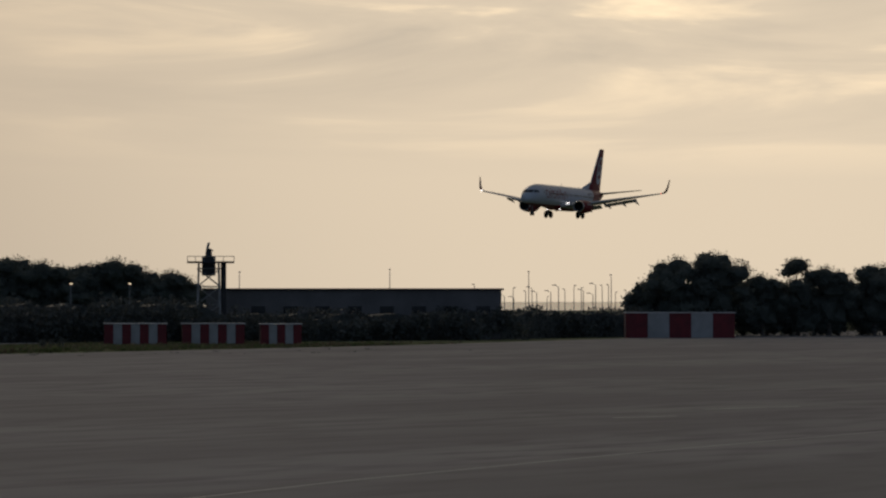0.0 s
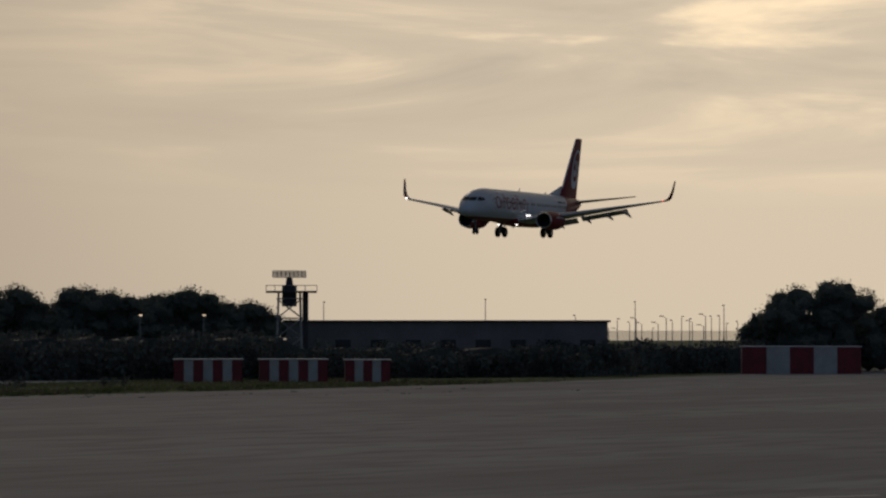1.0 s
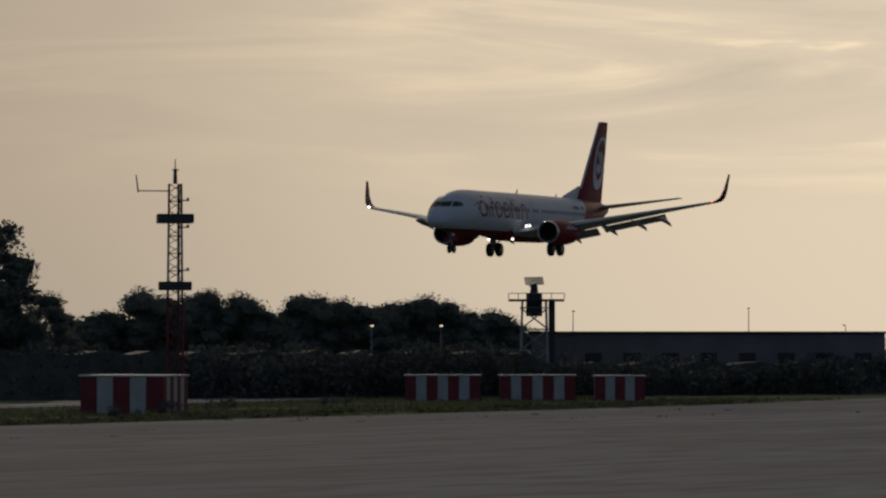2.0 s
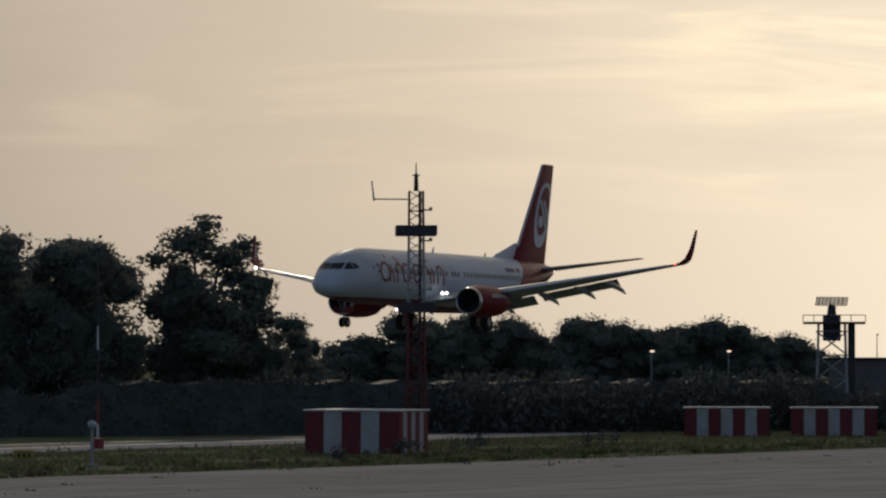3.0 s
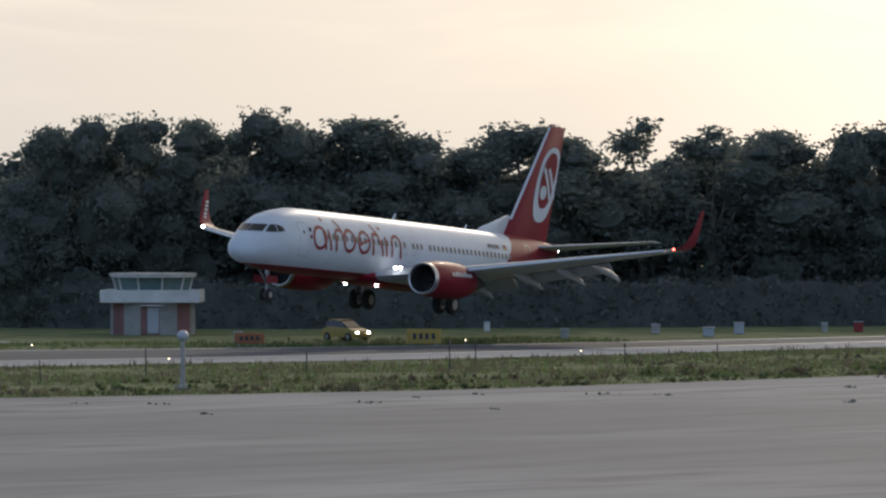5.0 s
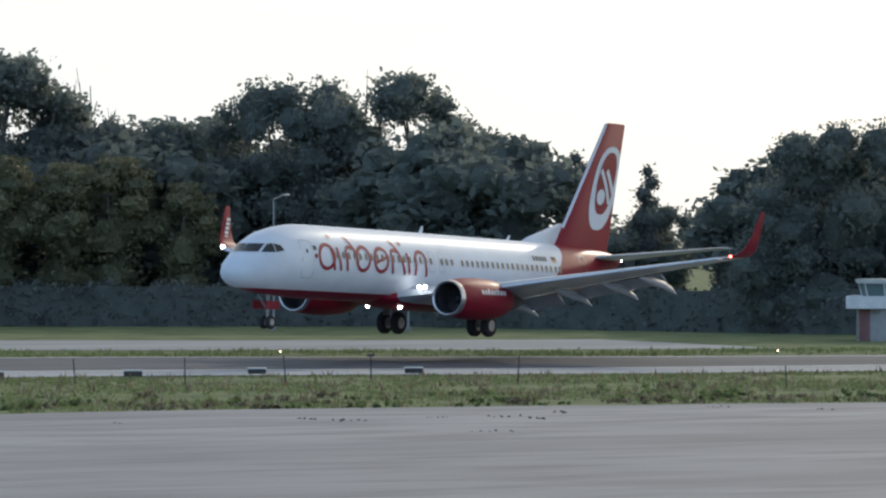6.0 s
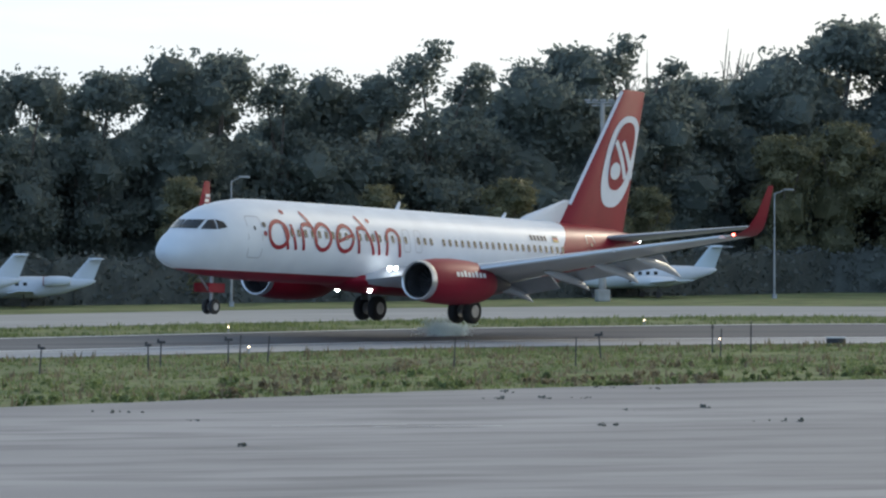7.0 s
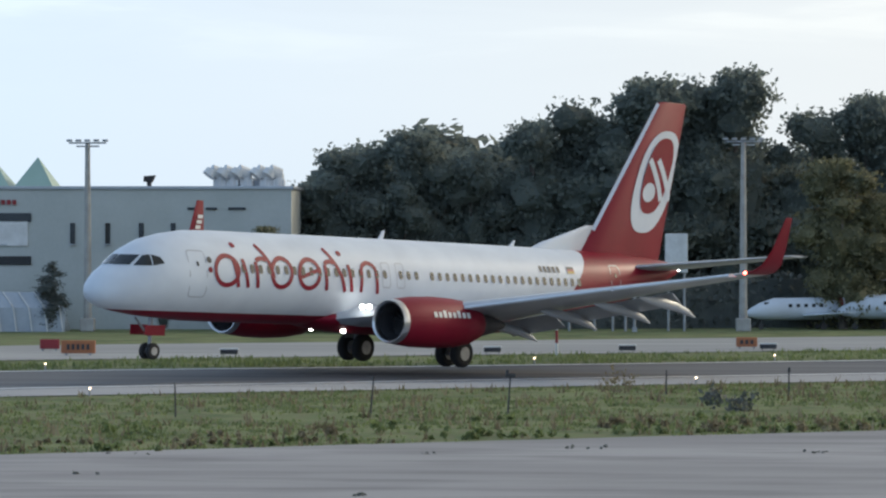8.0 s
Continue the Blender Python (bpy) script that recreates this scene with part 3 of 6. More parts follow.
def livery():
    """White above, red belly and red tail end behind a slanted line."""
    m = bpy.data.materials.new("airliner_livery")
    m.use_nodes = True
    nt = m.node_tree
    N, Lk = nt.nodes.new, nt.links.new
    bsdf = nt.nodes["Principled BSDF"]
    tc, sp = N("ShaderNodeTexCoord"), N("ShaderNodeSeparateXYZ")
    Lk(tc.outputs["Object"], sp.inputs[0])
    belly = N("ShaderNodeMath")
    belly.operation = "LESS_THAN"
    belly.inputs[1].default_value = 2.0
    Lk(sp.outputs["Z"], belly.inputs[0])
    slant = N("ShaderNodeMath")
    slant.operation = "MULTIPLY_ADD"
    slant.inputs[1].default_value = 1.0
    Lk(sp.outputs["Z"], slant.inputs[0])
    Lk(sp.outputs["X"], slant.inputs[2])
    tail = N("ShaderNodeMath")
    tail.operation = "LESS_THAN"
    tail.inputs[1].default_value = -5.8
    Lk(slant.outputs[0], tail.inputs[0])
    either = N("ShaderNodeMath")
    either.operation = "MAXIMUM"
    Lk(belly.outputs[0], either.inputs[0])
    Lk(tail.outputs[0], either.inputs[1])
    noise_ = N("ShaderNodeTexNoise")
    noise_.inputs["Scale"].default_value, noise_.inputs["Detail"].default_value = 0.7, 6
    Lk(tc.outputs["Object"], noise_.inputs["Vector"])
    white, red = N("ShaderNodeValToRGB"), N("ShaderNodeValToRGB")
    for r, a, b in ((white, (.555, .60, .655), (.62, .67, .725)), (red, (.175, .004, .018), (.215, .005, .022))):
        r.color_ramp.elements[0].position, r.color_ramp.elements[1].position = 0.35, 0.65
        r.color_ramp.elements[0].color, r.color_ramp.elements[1].color = (*a, 1), (*b, 1)
        Lk(noise_.outputs["Fac"], r.inputs[0])
    mix = N("ShaderNodeMix")
    mix.data_type = "RGBA"
    Lk(either.outputs[0], mix.inputs["Factor"])
    Lk(white.outputs[0], mix.inputs["A"])
    Lk(red.outputs[0], mix.inputs["B"])
    Lk(mix.outputs["Result"], bsdf.inputs["Base Color"])
    bsdf.inputs["Roughness"].default_value = 0.4
    bsdf.inputs["Specular IOR Level"].default_value = 0.22
    return m


def wing_ring(le, te, y, z, thick, n=7, droop=0.0):
    """An aerofoil across the chord from le to te (x), at span y."""
    pts, c = [], le - te
    top = [(0, 0), (.03, .45), (.12, .85), (.3, 1.0), (.55, .78), (.8, .36), (1, 0.03)]
    low = [(.8, -.22), (.55, -.45), (.3, -.6), (.12, -.5), (.03, -.3)]
    for u, v in top + low:
        pts.append(Vector((le - u * c, y, z + v * thick * c * 0.5 - droop * u)))
    return pts


def upright_ring(le, te, z, thick):
    """A symmetric section for the fin, in a level plane."""
    c, pts = le - te, []
    prof = [(0, 0), (.05, .5), (.2, .95), (.4, 1), (.7, .6), (1, .05)]
    for u, v in prof:
        pts.append(Vector((le - u * c, v * thick * c * 0.5, z)))
    for u, v in prof[-2:0:-1]:
        pts.append(Vector((le - u * c, -v * thick * c * 0.5, z)))
    return pts


def ribbon(bm, pts, width, place):
    """A flat band along pts (u, v), laid by place(u, v)."""
    left, right = [], []
    for i, p in enumerate(pts):
        a, b = Vector(pts[max(0, i - 1)]), Vector(pts[min(len(pts) - 1, i + 1)])
        d = (b - a).normalized()
        nrm = Vector((-d.y, d.x)) * width / 2
        p = Vector(p)
        left.append(bm.verts.new(place(*(p + nrm))))
        right.append(bm.verts.new(place(*(p - nrm))))
    for i in range(len(pts) - 1):
        bm.faces.new((left[i], left[i + 1], right[i + 1], right[i]))
    return bm


def oval(cx, cz, a, b, lean=0.0, n=32, start=0.0, sweep=360.0, power=2.0):
    pts = []
    for i in range(n + 1):
        t = radians(start + sweep * i / n)
        c, s = math.cos(t), math.sin(t)
        x = a * abs(c) ** (2 / power) * (1 if c >= 0 else -1)
        z = b * abs(s) ** (2 / power) * (1 if s >= 0 else -1)
        pts.append((cx + x - lean * z, cz + z))
    return pts


def filled(bm, pts, place):
    vs = [bm.verts.new(place(*p)) for p in pts[:-1]]
    mid = bm.verts.new(place(sum(p[0] for p in pts[:-1]) / len(vs), sum(p[1] for p in pts[:-1]) / len(vs)))
    for i in range(len(vs)):
        bm.faces.new((vs[i], vs[(i + 1) % len(vs)], mid))
    return bm


def build_airliner():
    plane = empty("airliner")
    tagged(plane, "white and red twin-engine jet airliner with wheels lowered", "airliner")
    paint = livery()
    bm = bmesh.new()
    rings, dense = [], []
    for (x0, *_), (x1, *_) in zip(HULL, HULL[1:]):
        k = max(1, int(abs(x1 - x0) / 1.6))
        dense += [x0 + (x1 - x0) * i / k for i in range(k)]
    dense.append(HULL[-1][0])
    for x in dense:
        zc, w, h = hull_at(x)
        rings.append([Vector((x, w * math.cos(2 * math.pi * i / 40), zc + h * (1 if i < 20 else FLAT_BELLY) * math.sin(2 * math.pi * i / 40))) for i in range(40)])
    hull = smooth(part("fuselage", loft(bm, rings), paint, plane, "white fuselage with red belly and red tail end"), 60)
    # belly fairing between the wings
    bm = bmesh.new()
    rings = []
    for x, w, h in ((7.2, .5, .2), (6.2, 1.5, .6), (4.5, 2.05, .85), (1, 2.2, .95), (-3, 2.15, .9), (-5.5, 1.6, .6), (-7.0, .5, .2)):
        rings.append([Vector((x, w * math.cos(2 * math.pi * i / 24), 1.88 + .72 * h * math.sin(2 * math.pi * i / 24))) for i in range(24)])
    smooth(part("belly_fairing", loft(bm, rings), SKIN_RED, plane, "red belly fairing"), 60)
    # cockpit glazing
    for side in (1, -1):
        panes = [((17.62, 3.80), (17.12, 4.22), (16.86, 4.27), (16.97, 3.82)), ((16.92, 3.82), (16.81, 4.27), (16.50, 4.18), (16.40, 3.93))]
        for quad in panes:
            bm = bmesh.new()
            grid = []
            for i in range(4):
                row = []
                for j in range(4):
                    a = Vector(quad[0]).lerp(Vector(quad[1]), j / 3)
                    b = Vector(quad[3]).lerp(Vector(quad[2]), j / 3)
                    p = a.lerp(b, i / 3)
                    row.append(bm.verts.new(hull_side(p.x, p.y, side, 0.015)))
                grid.append(row)
            for i in range(3):
                for j in range(3):
                    bm.faces.new((grid[i][j], grid[i][j + 1], grid[i + 1][j + 1], grid[i + 1][j]))
            part("cockpit_window", bm, GLASS, plane)
    for side in (1, -1):
        bm = bmesh.new()
        grid = [[bm.verts.new(hull_front(side * (.03 + .78 * j / 5), 3.80 + (.40 + .02 * j / 5) * i / 3)) for j in range(6)] for i in range(4)]
        for i in range(3):
            for j in range(5):
                bm.faces.new((grid[i][j], grid[i][j + 1], grid[i + 1][j + 1], grid[i + 1][j]))
        part("windscreen", bm, GLASS, plane)
    # cabin windows
    bm = bmesh.new()
    filled(bm, oval(0, 0, .125, .19, n=12, power=3), lambda u, v: Vector((u, 0, v)))
    win = part("cabin_window", bm, GLASS, plane)
    first = True
    for side in (1, -1):
        x = 12.2
        while x > -10.2:
            if not (-0.2 < x - 0.9 < 0.1) and not (0.9 < x - 2.0 < 1.1):
                o = win if first else win.copy()
                if not first:
                    scene.collection.objects.link(o)
                first = False
                p, up_ = hull_side(x, 3.86, side, 0.013), hull_side(x, 4.05, side, 0.013)
                o.matrix_basis = Matrix.Translation(p) @ Matrix.Rotation(-side * (up_.y - p.y) * side / 0.19 * side, 4, "X")
            x -= 0.51
    # doors, drawn by their joint lines
    for side in (1, -1):
        for x, z0, z1, w, kind in ((14.75, 2.62, 4.5, .92, "door"), (3.45, 3.3, 4.35, .5, "overwing_exit"), (2.53, 3.3, 4.35, .5, "overwing_exit"), (-12.7, 3.1, 4.7, .76, "door")):
            bm = bmesh.new()
            ribbon(bm, oval(x, (z0 + z1) / 2, w / 2, (z1 - z0) / 2, n=40, power=8), 0.045, lambda u, v: hull_side(u, v, side, 0.014))
            d = part(kind, bm, GREY, plane)
            if kind == "door":
                bm = bmesh.new()
                filled(bm, oval(x, z0 + 1.35 * (z1 - z0) / 1.88, .07, .11, n=10), lambda u, v: hull_side(u, v, side, 0.016))
                part("door_window", bm, GLASS, d)
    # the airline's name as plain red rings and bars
    for side in (1, -1):
        put = lambda u, v: hull_side(u, v, side, 0.02)
        for cx, rx in ((13.15, .66), (9.92, .6), (8.25, .62)):
            bm = bmesh.new()
            ribbon(bm, oval(cx, 3.75, rx, .6, .08), .19, put)
            part("red_ring", bm, TITLE_RED, plane)
        for x0, z0, x1, z1, w in ((12.5, 3.08, 12.75, 4.3, .19), (11.93, 3.08, 12.2, 4.25, .19), (11.36, 3.08, 11.45, 4.15, .19), (10.42, 3.5, 11.1, 4.86, .19),
                                  (7.6, 3.95, 8.75, 3.6, .16), (7.19, 3.08, 7.25, 4.15, .19), (6.05, 3.05, 7.0, 4.84, .19), (5.62, 3.06, 5.8, 4.2, .19),
                                  (5.05, 3.06, 5.0, 4.0, .19), (4.0, 3.02, 4.1, 3.9, .19)):
            bm = bmesh.new()
            bow = .12 if z1 > 4.5 else 0
            ribbon(bm, [(x0 + (x1 - x0) * k / 8 - bow * math.sin(math.pi * k / 8), z0 + (z1 - z0) * k / 8) for k in range(9)], w, put)
            part("red_bar", bm, TITLE_RED, plane)
        for x, z in ((12.45, 4.8), (6.13, 4.66)):
            bm = bmesh.new()
            filled(bm, oval(x, z, .15, .11, n=14), put)
            part("red_dot", bm, TITLE_RED, plane)
        for cx, cz, ax, az, s0, sw in ((11.05, 4.1, .36, .2, 20, 120), (6.92, 4.1, .33, .2, 20, 120), (4.55, 3.95, .46, .36, 0, 180)):
            bm = bmesh.new()
            ribbon(bm, oval(cx, cz, ax, az, start=s0, sweep=sw, n=12), .18, put)
            part("red_arc", bm, TITLE_RED, plane)
        for z, r in ((4.15, .13), (3.75, .12)):
            bm = bmesh.new()
            filled(bm, oval(14.1, z, r, r, n=14), put)
            part("emblem_dot", bm, DARK if z > 4 else TITLE_RED, plane)
        # registration as a plain bar, and a small flag
        for k in range(5):
            bm = bmesh.new()
            ribbon(bm, [(-7.0 - k * .31, 4.4), (-7.2 - k * .31, 4.4)], .26, put)
            part("registration_bar", bm, DARK, plane)
        for k, mt in enumerate((DARK, RED, YELLOW)):
            bm = bmesh.new()
            ribbon(bm, [(-9.0, 4.5 - k * .1), (-9.5, 4.5 - k * .1)], .1, put)
            part("flag_stripe", bm, mt, plane)
    # wings
    for side in (1, -1):
        bm = bmesh.new()
        secs = [(6.6, -4.6, 0.4, 1.75, .12), (6.0, -4.4, 1.9, 1.95, .125), (2.7, -4.1, 5.4, 2.62, .10), (-0.7, -4.4, 11.4, 3.75, .09), (-2.8, -4.5, 16.1, 4.55, .08)]
        loft(bm, [wing_ring(a, b, side * y, z, th) for a, b, y, z, th in secs])
        wing = smooth(part("wing", bm, GREY, plane, "light grey swept wing with flaps lowered"), 50)
        bm = bmesh.new()
        rings = []
        for a, b, y, z, th in ((-2.8, -4.5, 16.1, 4.55, .08), (-2.9, -4.5, 16.45, 4.66, .08), (-3.15, -4.5, 16.75, 4.95, .08), (-3.55, -4.5, 16.95, 5.6, .08), (-4.15, -4.6, 17.15, 6.95, .07)):
            ring = wing_ring(a, b, 0, 0, th)
            tilt = {4.55: 8, 4.66: 30, 4.95: 60, 5.6: 76, 6.95: 79}[z]
            rings.append([Vector((p.x, side * (y - p.z * math.sin(radians(tilt))), z + p.z * math.cos(radians(tilt)))) for p in ring])
        wl = smooth(part("winglet", loft(bm, rings), SKIN_RED, plane, "red upturned winglet"), 50)
        for k in range(5):
            bm = bmesh.new()
            x0, z0 = -3.6 - k * .11, 5.1 + k * .25
            y0 = 16.82 + (z0 - 4.9) * .165
            vs = [bm.verts.new((x0 - dx, side * (y0 - .09 + dz * .165), z0 + dz)) for dx, dz in ((0, 0), (.34, 0), (.40, .17), (.06, .17))]
            bm.faces.new(vs)
            part("white_bar", bm, WHITE, wl)
        # flaps: panels lowered behind the trailing edge
        for y0, y1, x0, x1, z0, z1, c in ((2.1, 5.2, -3.9, -3.75, 1.95, 2.48, 1.1), (5.7, 11.3, -3.85, -4.2, 2.58, 3.62, .9)):
            bm = bmesh.new()
            rings = []
            for y, x, z in ((y0, x0, z0), (y1, x1, z1)):
                ring = wing_ring(0, -c, 0, 0, .13)
                rings.append([Vector((x + p.x * math.cos(radians(33)), side * y, z + p.x * math.sin(radians(33)) + p.z)) for p in ring])
            smooth(part("flap", loft(bm, rings), GREY, wing), 50)
        # slats along the leading edge
        for y0, y1, x0, x1, z0, z1 in ((5.8, 11.2, 2.6, -0.4, 2.66, 3.70), (11.3, 15.8, -0.45, -2.4, 3.72, 4.49)):
            bm = bmesh.new()
            loft(bm, [wing_ring(x + .28, x - .35, side * y, z - .06, .3) for y, x, z in ((y0, x0, z0), (y1, x1, z1))])
            smooth(part("slat", bm, SKIN_WHITE, wing, "pale grey slat along the leading edge"), 50)
        for y, x, z in ((3.2, -3.2, 1.9), (6.6, -3.1, 2.55), (9.2, -3.5, 2.95), (11.3, -3.9, 3.3)):
            bm = bmesh.new()
            rings = []
            for u, r, dz in ((1.9, .03, .05), (1.3, .11, -.02), (.4, .16, -.12), (-.6, .15, -.26), (-1.5, .10, -.5), (-2.0, .02, -.7)):
                rings.append([Vector((x + u, side * y + r * math.cos(6.283 * i / 10), z + dz + r * 1.4 * math.sin(6.283 * i / 10))) for i in range(10)])
            smooth(part("flap_fairing", loft(bm, rings), GREY, wing), 60)
        # engine
        ey, ez = side * 4.83, 1.90
        bm = bmesh.new()
        outer = [(1.1, .70), (1.7, .93), (2.7, 1.07), (3.9, 1.12), (5.2, 1.09), (5.95, 1.01), (6.3, .94)]
        lathe_x(bm, outer, (0, ey, ez), 32, .94, False)
        eng = smooth(part("engine_nacelle", bm, SKIN_RED, plane, "glossy red engine nacelle under the wing"), 60)
        bm = bmesh.new()
        lathe_x(bm, [(6.23, .965), (6.42, .95), (6.53, .905), (6.52, .86), (6.42, .82), (6.2, .80)], (0, ey, ez), 32, .94, False)
        smooth(part("intake_lip", bm, ALU, eng, "polished metal intake lip"), 60)
        bm = bmesh.new()
        lathe_x(bm, [(6.2, .80), (5.9, .785), (5.3, .78)], (0, ey, ez), 32, .94, False)
        smooth(part("intake", bm, DARK, eng, "dark intake duct"), 60)
        for k in range(18):
            bm = bmesh.new()
            a0 = 2 * math.pi * k / 18
            pts = [(5.42, .2, a0 - .05), (5.30, .2, a0 + .2), (5.28, .79, a0 + .30), (5.44, .79, a0 - .02)]
            bm.faces.new([bm.verts.new((px, ey + r * math.cos(q), ez + .97 * r * math.sin(q))) for px, r, q in pts])
            part("fan_blade", bm, DARK, eng)
        bm = bmesh.new()
        tube(bm, (5.24, ey, ez), (5.25, ey, ez), .79, .79, 32)
        part("fan_backing", bm, RUBBER, eng)
        bm = bmesh.new()
        lathe_x(bm, [(5.3, .22), (5.45, .19), (5.6, .1), (5.68, .01)], (0, ey, ez), 12)
        smooth(part("spinner", bm, DARK, eng), 60)
        bm = bmesh.new()
        lathe_x(bm, [(1.3, .62), (.6, .5), (-.1, .36), (-.8, .16), (-1.0, .02)], (0, ey, ez), 20)
        smooth(part("exhaust_core", bm, DARK, eng), 60)
        bm = bmesh.new()
        loft(bm, [[Vector((5.0, ey + dy, 2.72)) for dy in (-.05, .05)] + [Vector((2.2, ey + dy, 2.5)) for dy in (.28, -.28)],
                  [Vector((4.2, ey + dy, 3.02)) for dy in (-.05, .05)] + [Vector((-0.5, ey + dy, 2.75)) for dy in (.25, -.25)]])
        part("pylon", bm, SKIN_RED, eng)
        for k in range(8):
            bm = bmesh.new()
            x0 = 4.85 - k * .3
            rr = 1.13
            a0, a1 = radians(14), radians(30 if k in (2, 5) else 26)
            vs = []
            for x_, a_ in ((x0, a0), (x0 - .2, a0), (x0 - .2, a1), (x0, a1)):
                vs.append(bm.verts.new((x_, ey + side * rr * math.cos(a_), ez + rr * math.sin(a_))))
            bm.faces.new(vs)
            part("white_bar", bm, WHITE, eng)
        # tailplane
        bm = bmesh.new()
        loft(bm, [wing_ring(-14.3, -18.2, side * .6, 4.62, .09), wing_ring(-18.35, -19.75, side * 7.15, 5.5, .08)])
        smooth(part("tailplane", bm, GREY, plane), 50)
        # main wheels
        gear = empty("main_gear")
        gear.parent = plane
        bm = bmesh.new()
        tube(bm, (0, side * 2.86, 2.3), (0, side * 2.86, .95), .15, .13, 12)
        tube(bm, (0, side * 2.86, .95), (0, side * 2.86, .5), .09, .09, 12)
        tube(bm, (0, side * 2.2, .56), (0, side * 3.5, .56), .08, .08, 10)
        tube(bm, (0, side * 2.86, 1.0), (0, side * 1.6, 2.0), .06, .06, 8)
        tube(bm, (-.15, side * 2.86, 1.4), (-.35, side * 2.86, .6), .05, .05, 6)
        box(bm, (.1, side * 3.08, 1.55), (.75, .04, 1.1), 0, .01)
        smooth(part("gear_leg", bm, STEEL, gear), 40)
        for dy in (-.43, .43):
            add_wheel(gear, 0, side * 2.86 + dy, .60, .42)
    # nose wheel
    gear = empty("nose_gear")
    gear.parent = plane
    bm = bmesh.new()
    tube(bm, (15.6, 0, 1.9), (15.6, 0, .34), .10, .07, 10)
    tube(bm, (15.6, -.3, .35), (15.6, .3, .35), .05, .05, 8)
    tube(bm, (15.6, 0, .9), (16.5, 0, 1.7), .05, .05, 6)
    smooth(part("gear_leg", bm, STEEL, gear), 40)
    for dy in (-.2, .2):
        add_wheel(gear, 15.6, dy, .345, .2)
    for dy in (-.42, .42):
        bm = bmesh.new()
        box(bm, (15.75, dy, 1.2), (1.15, .04, .42), 0, .01)
        part("gear_door", bm, SKIN_RED, gear)
    # fin with a white leading edge, a white dorsal fillet and an oval emblem
    bm = bmesh.new()
    loft(bm, [upright_ring(-11.6, -17.65, 5.0, .10), upright_ring(-17.05, -19.3, 12.42, .09), upright_ring(-17.5, -19.2, 12.5, .05)])
    fin = smooth(part("fin", bm, SKIN_RED, plane, "tall red tail fin"), 50)
    bm = bmesh.new()
    loft(bm, [upright_ring(-7.9, -11.9, 5.2, .10), upright_ring(-8.9, -12.2, 5.6, .12), upright_ring(-10.4, -12.45, 6.0, .12), upright_ring(-12.2, -12.85, 6.5, .16)])
    smooth(part("dorsal_fillet", bm, SKIN_WHITE, plane, "white fillet ahead of the fin"), 50)

    def lead(z):
        return -11.6 - 5.45 * (z - 5.0) / 7.42

    def chord_back(z):
        return -17.65 - 1.65 * (z - 5.0) / 7.42

    def fin_side(side, out):
        def place(u, v):
            le, te = lead(v), chord_back(v)
            c = le - te
            u = max(u, te + .05)
            k = min(1, max(0, (le - u) / c))
            th = float(np.interp(k, [0, .05, .2, .4, .7, 1], [0, .5, .95, 1, .6, .05])) * c * .05
            return Vector((u, side * (th + out), v))
        return place
    for side in (1, -1):
        bm = bmesh.new()
        ribbon(bm, [(lead(z) - .09, z) for z in np.linspace(6.3, 12.4, 14)], .15, fin_side(side, .014))
        part("white_edge", bm, SKIN_WHITE, fin, "white stripe along the leading edge")
        lean = .38
        bm = bmesh.new()
        filled(bm, oval(-17.0, 8.72, 1.5, 2.42, lean, 40, power=2.5), fin_side(side, .02))
        part("emblem_oval", bm, SKIN_WHITE, fin, "white oval emblem")
        bm = bmesh.new()
        filled(bm, oval(-17.12, 9.0, 1.02, 1.8, lean, 40, power=2.5), fin_side(side, .03))
        part("emblem_field", bm, SKIN_RED, fin)
        bm = bmesh.new()
        filled(bm, oval(-16.5, 8.2, .5, .45, .2, 24), fin_side(side, .04))
        part("emblem_disc", bm, SKIN_WHITE, fin)
        for x in (-16.6, -17.3):
            bm = bmesh.new()
            ribbon(bm, [(x + .1 - 1.5 * k / 8 + .5 * (k / 8) ** 2, 9.75 - 1.9 * k / 8) for k in range(9)], .34, fin_side(side, .04))
            part("emblem_bar", bm, SKIN_WHITE, fin)
    # aerials and lights
    for x, h in ((1.9, .38), (-6.9, .25)):
        bm = bmesh.new()
        loft(bm, [upright_ring(x + .2, x - .2, 5.33, .2), upright_ring(x - .12, x - .3, 5.38 + h, .2)])
        part("aerial", bm, SKIN_WHITE, plane)
    for name, c, r, mt in (("landing_light", (5.6, 2.5, 2.46), .11, LAMP_WHITE), ("landing_light", (5.4, 2.72, 2.48), .10, LAMP_WHITE), ("landing_light", (5.6, -2.5, 2.46), .11, LAMP_WHITE),
                           ("belly_light", (4.4, -1.5, 1.42), .11, LAMP_WHITE), ("belly_light", (5.1, 1.0, 1.40), .11, LAMP_WHITE),
                           ("tail_light", (-18.95, 0.18, 4.72), .14, LAMP_WHITE), ("tip_light", (-2.75, 16.2, 4.58), .07, LAMP_RED), ("tip_light", (-2.75, -16.2, 4.58), .11, LAMP_WHITE)):
        bm = bmesh.new()
        bmesh.ops.create_icosphere(bm, subdivisions=2, radius=r)
        bmesh.ops.translate(bm, verts=bm.verts[:], vec=c)
        part(name, bm, mt, plane)
    return plane


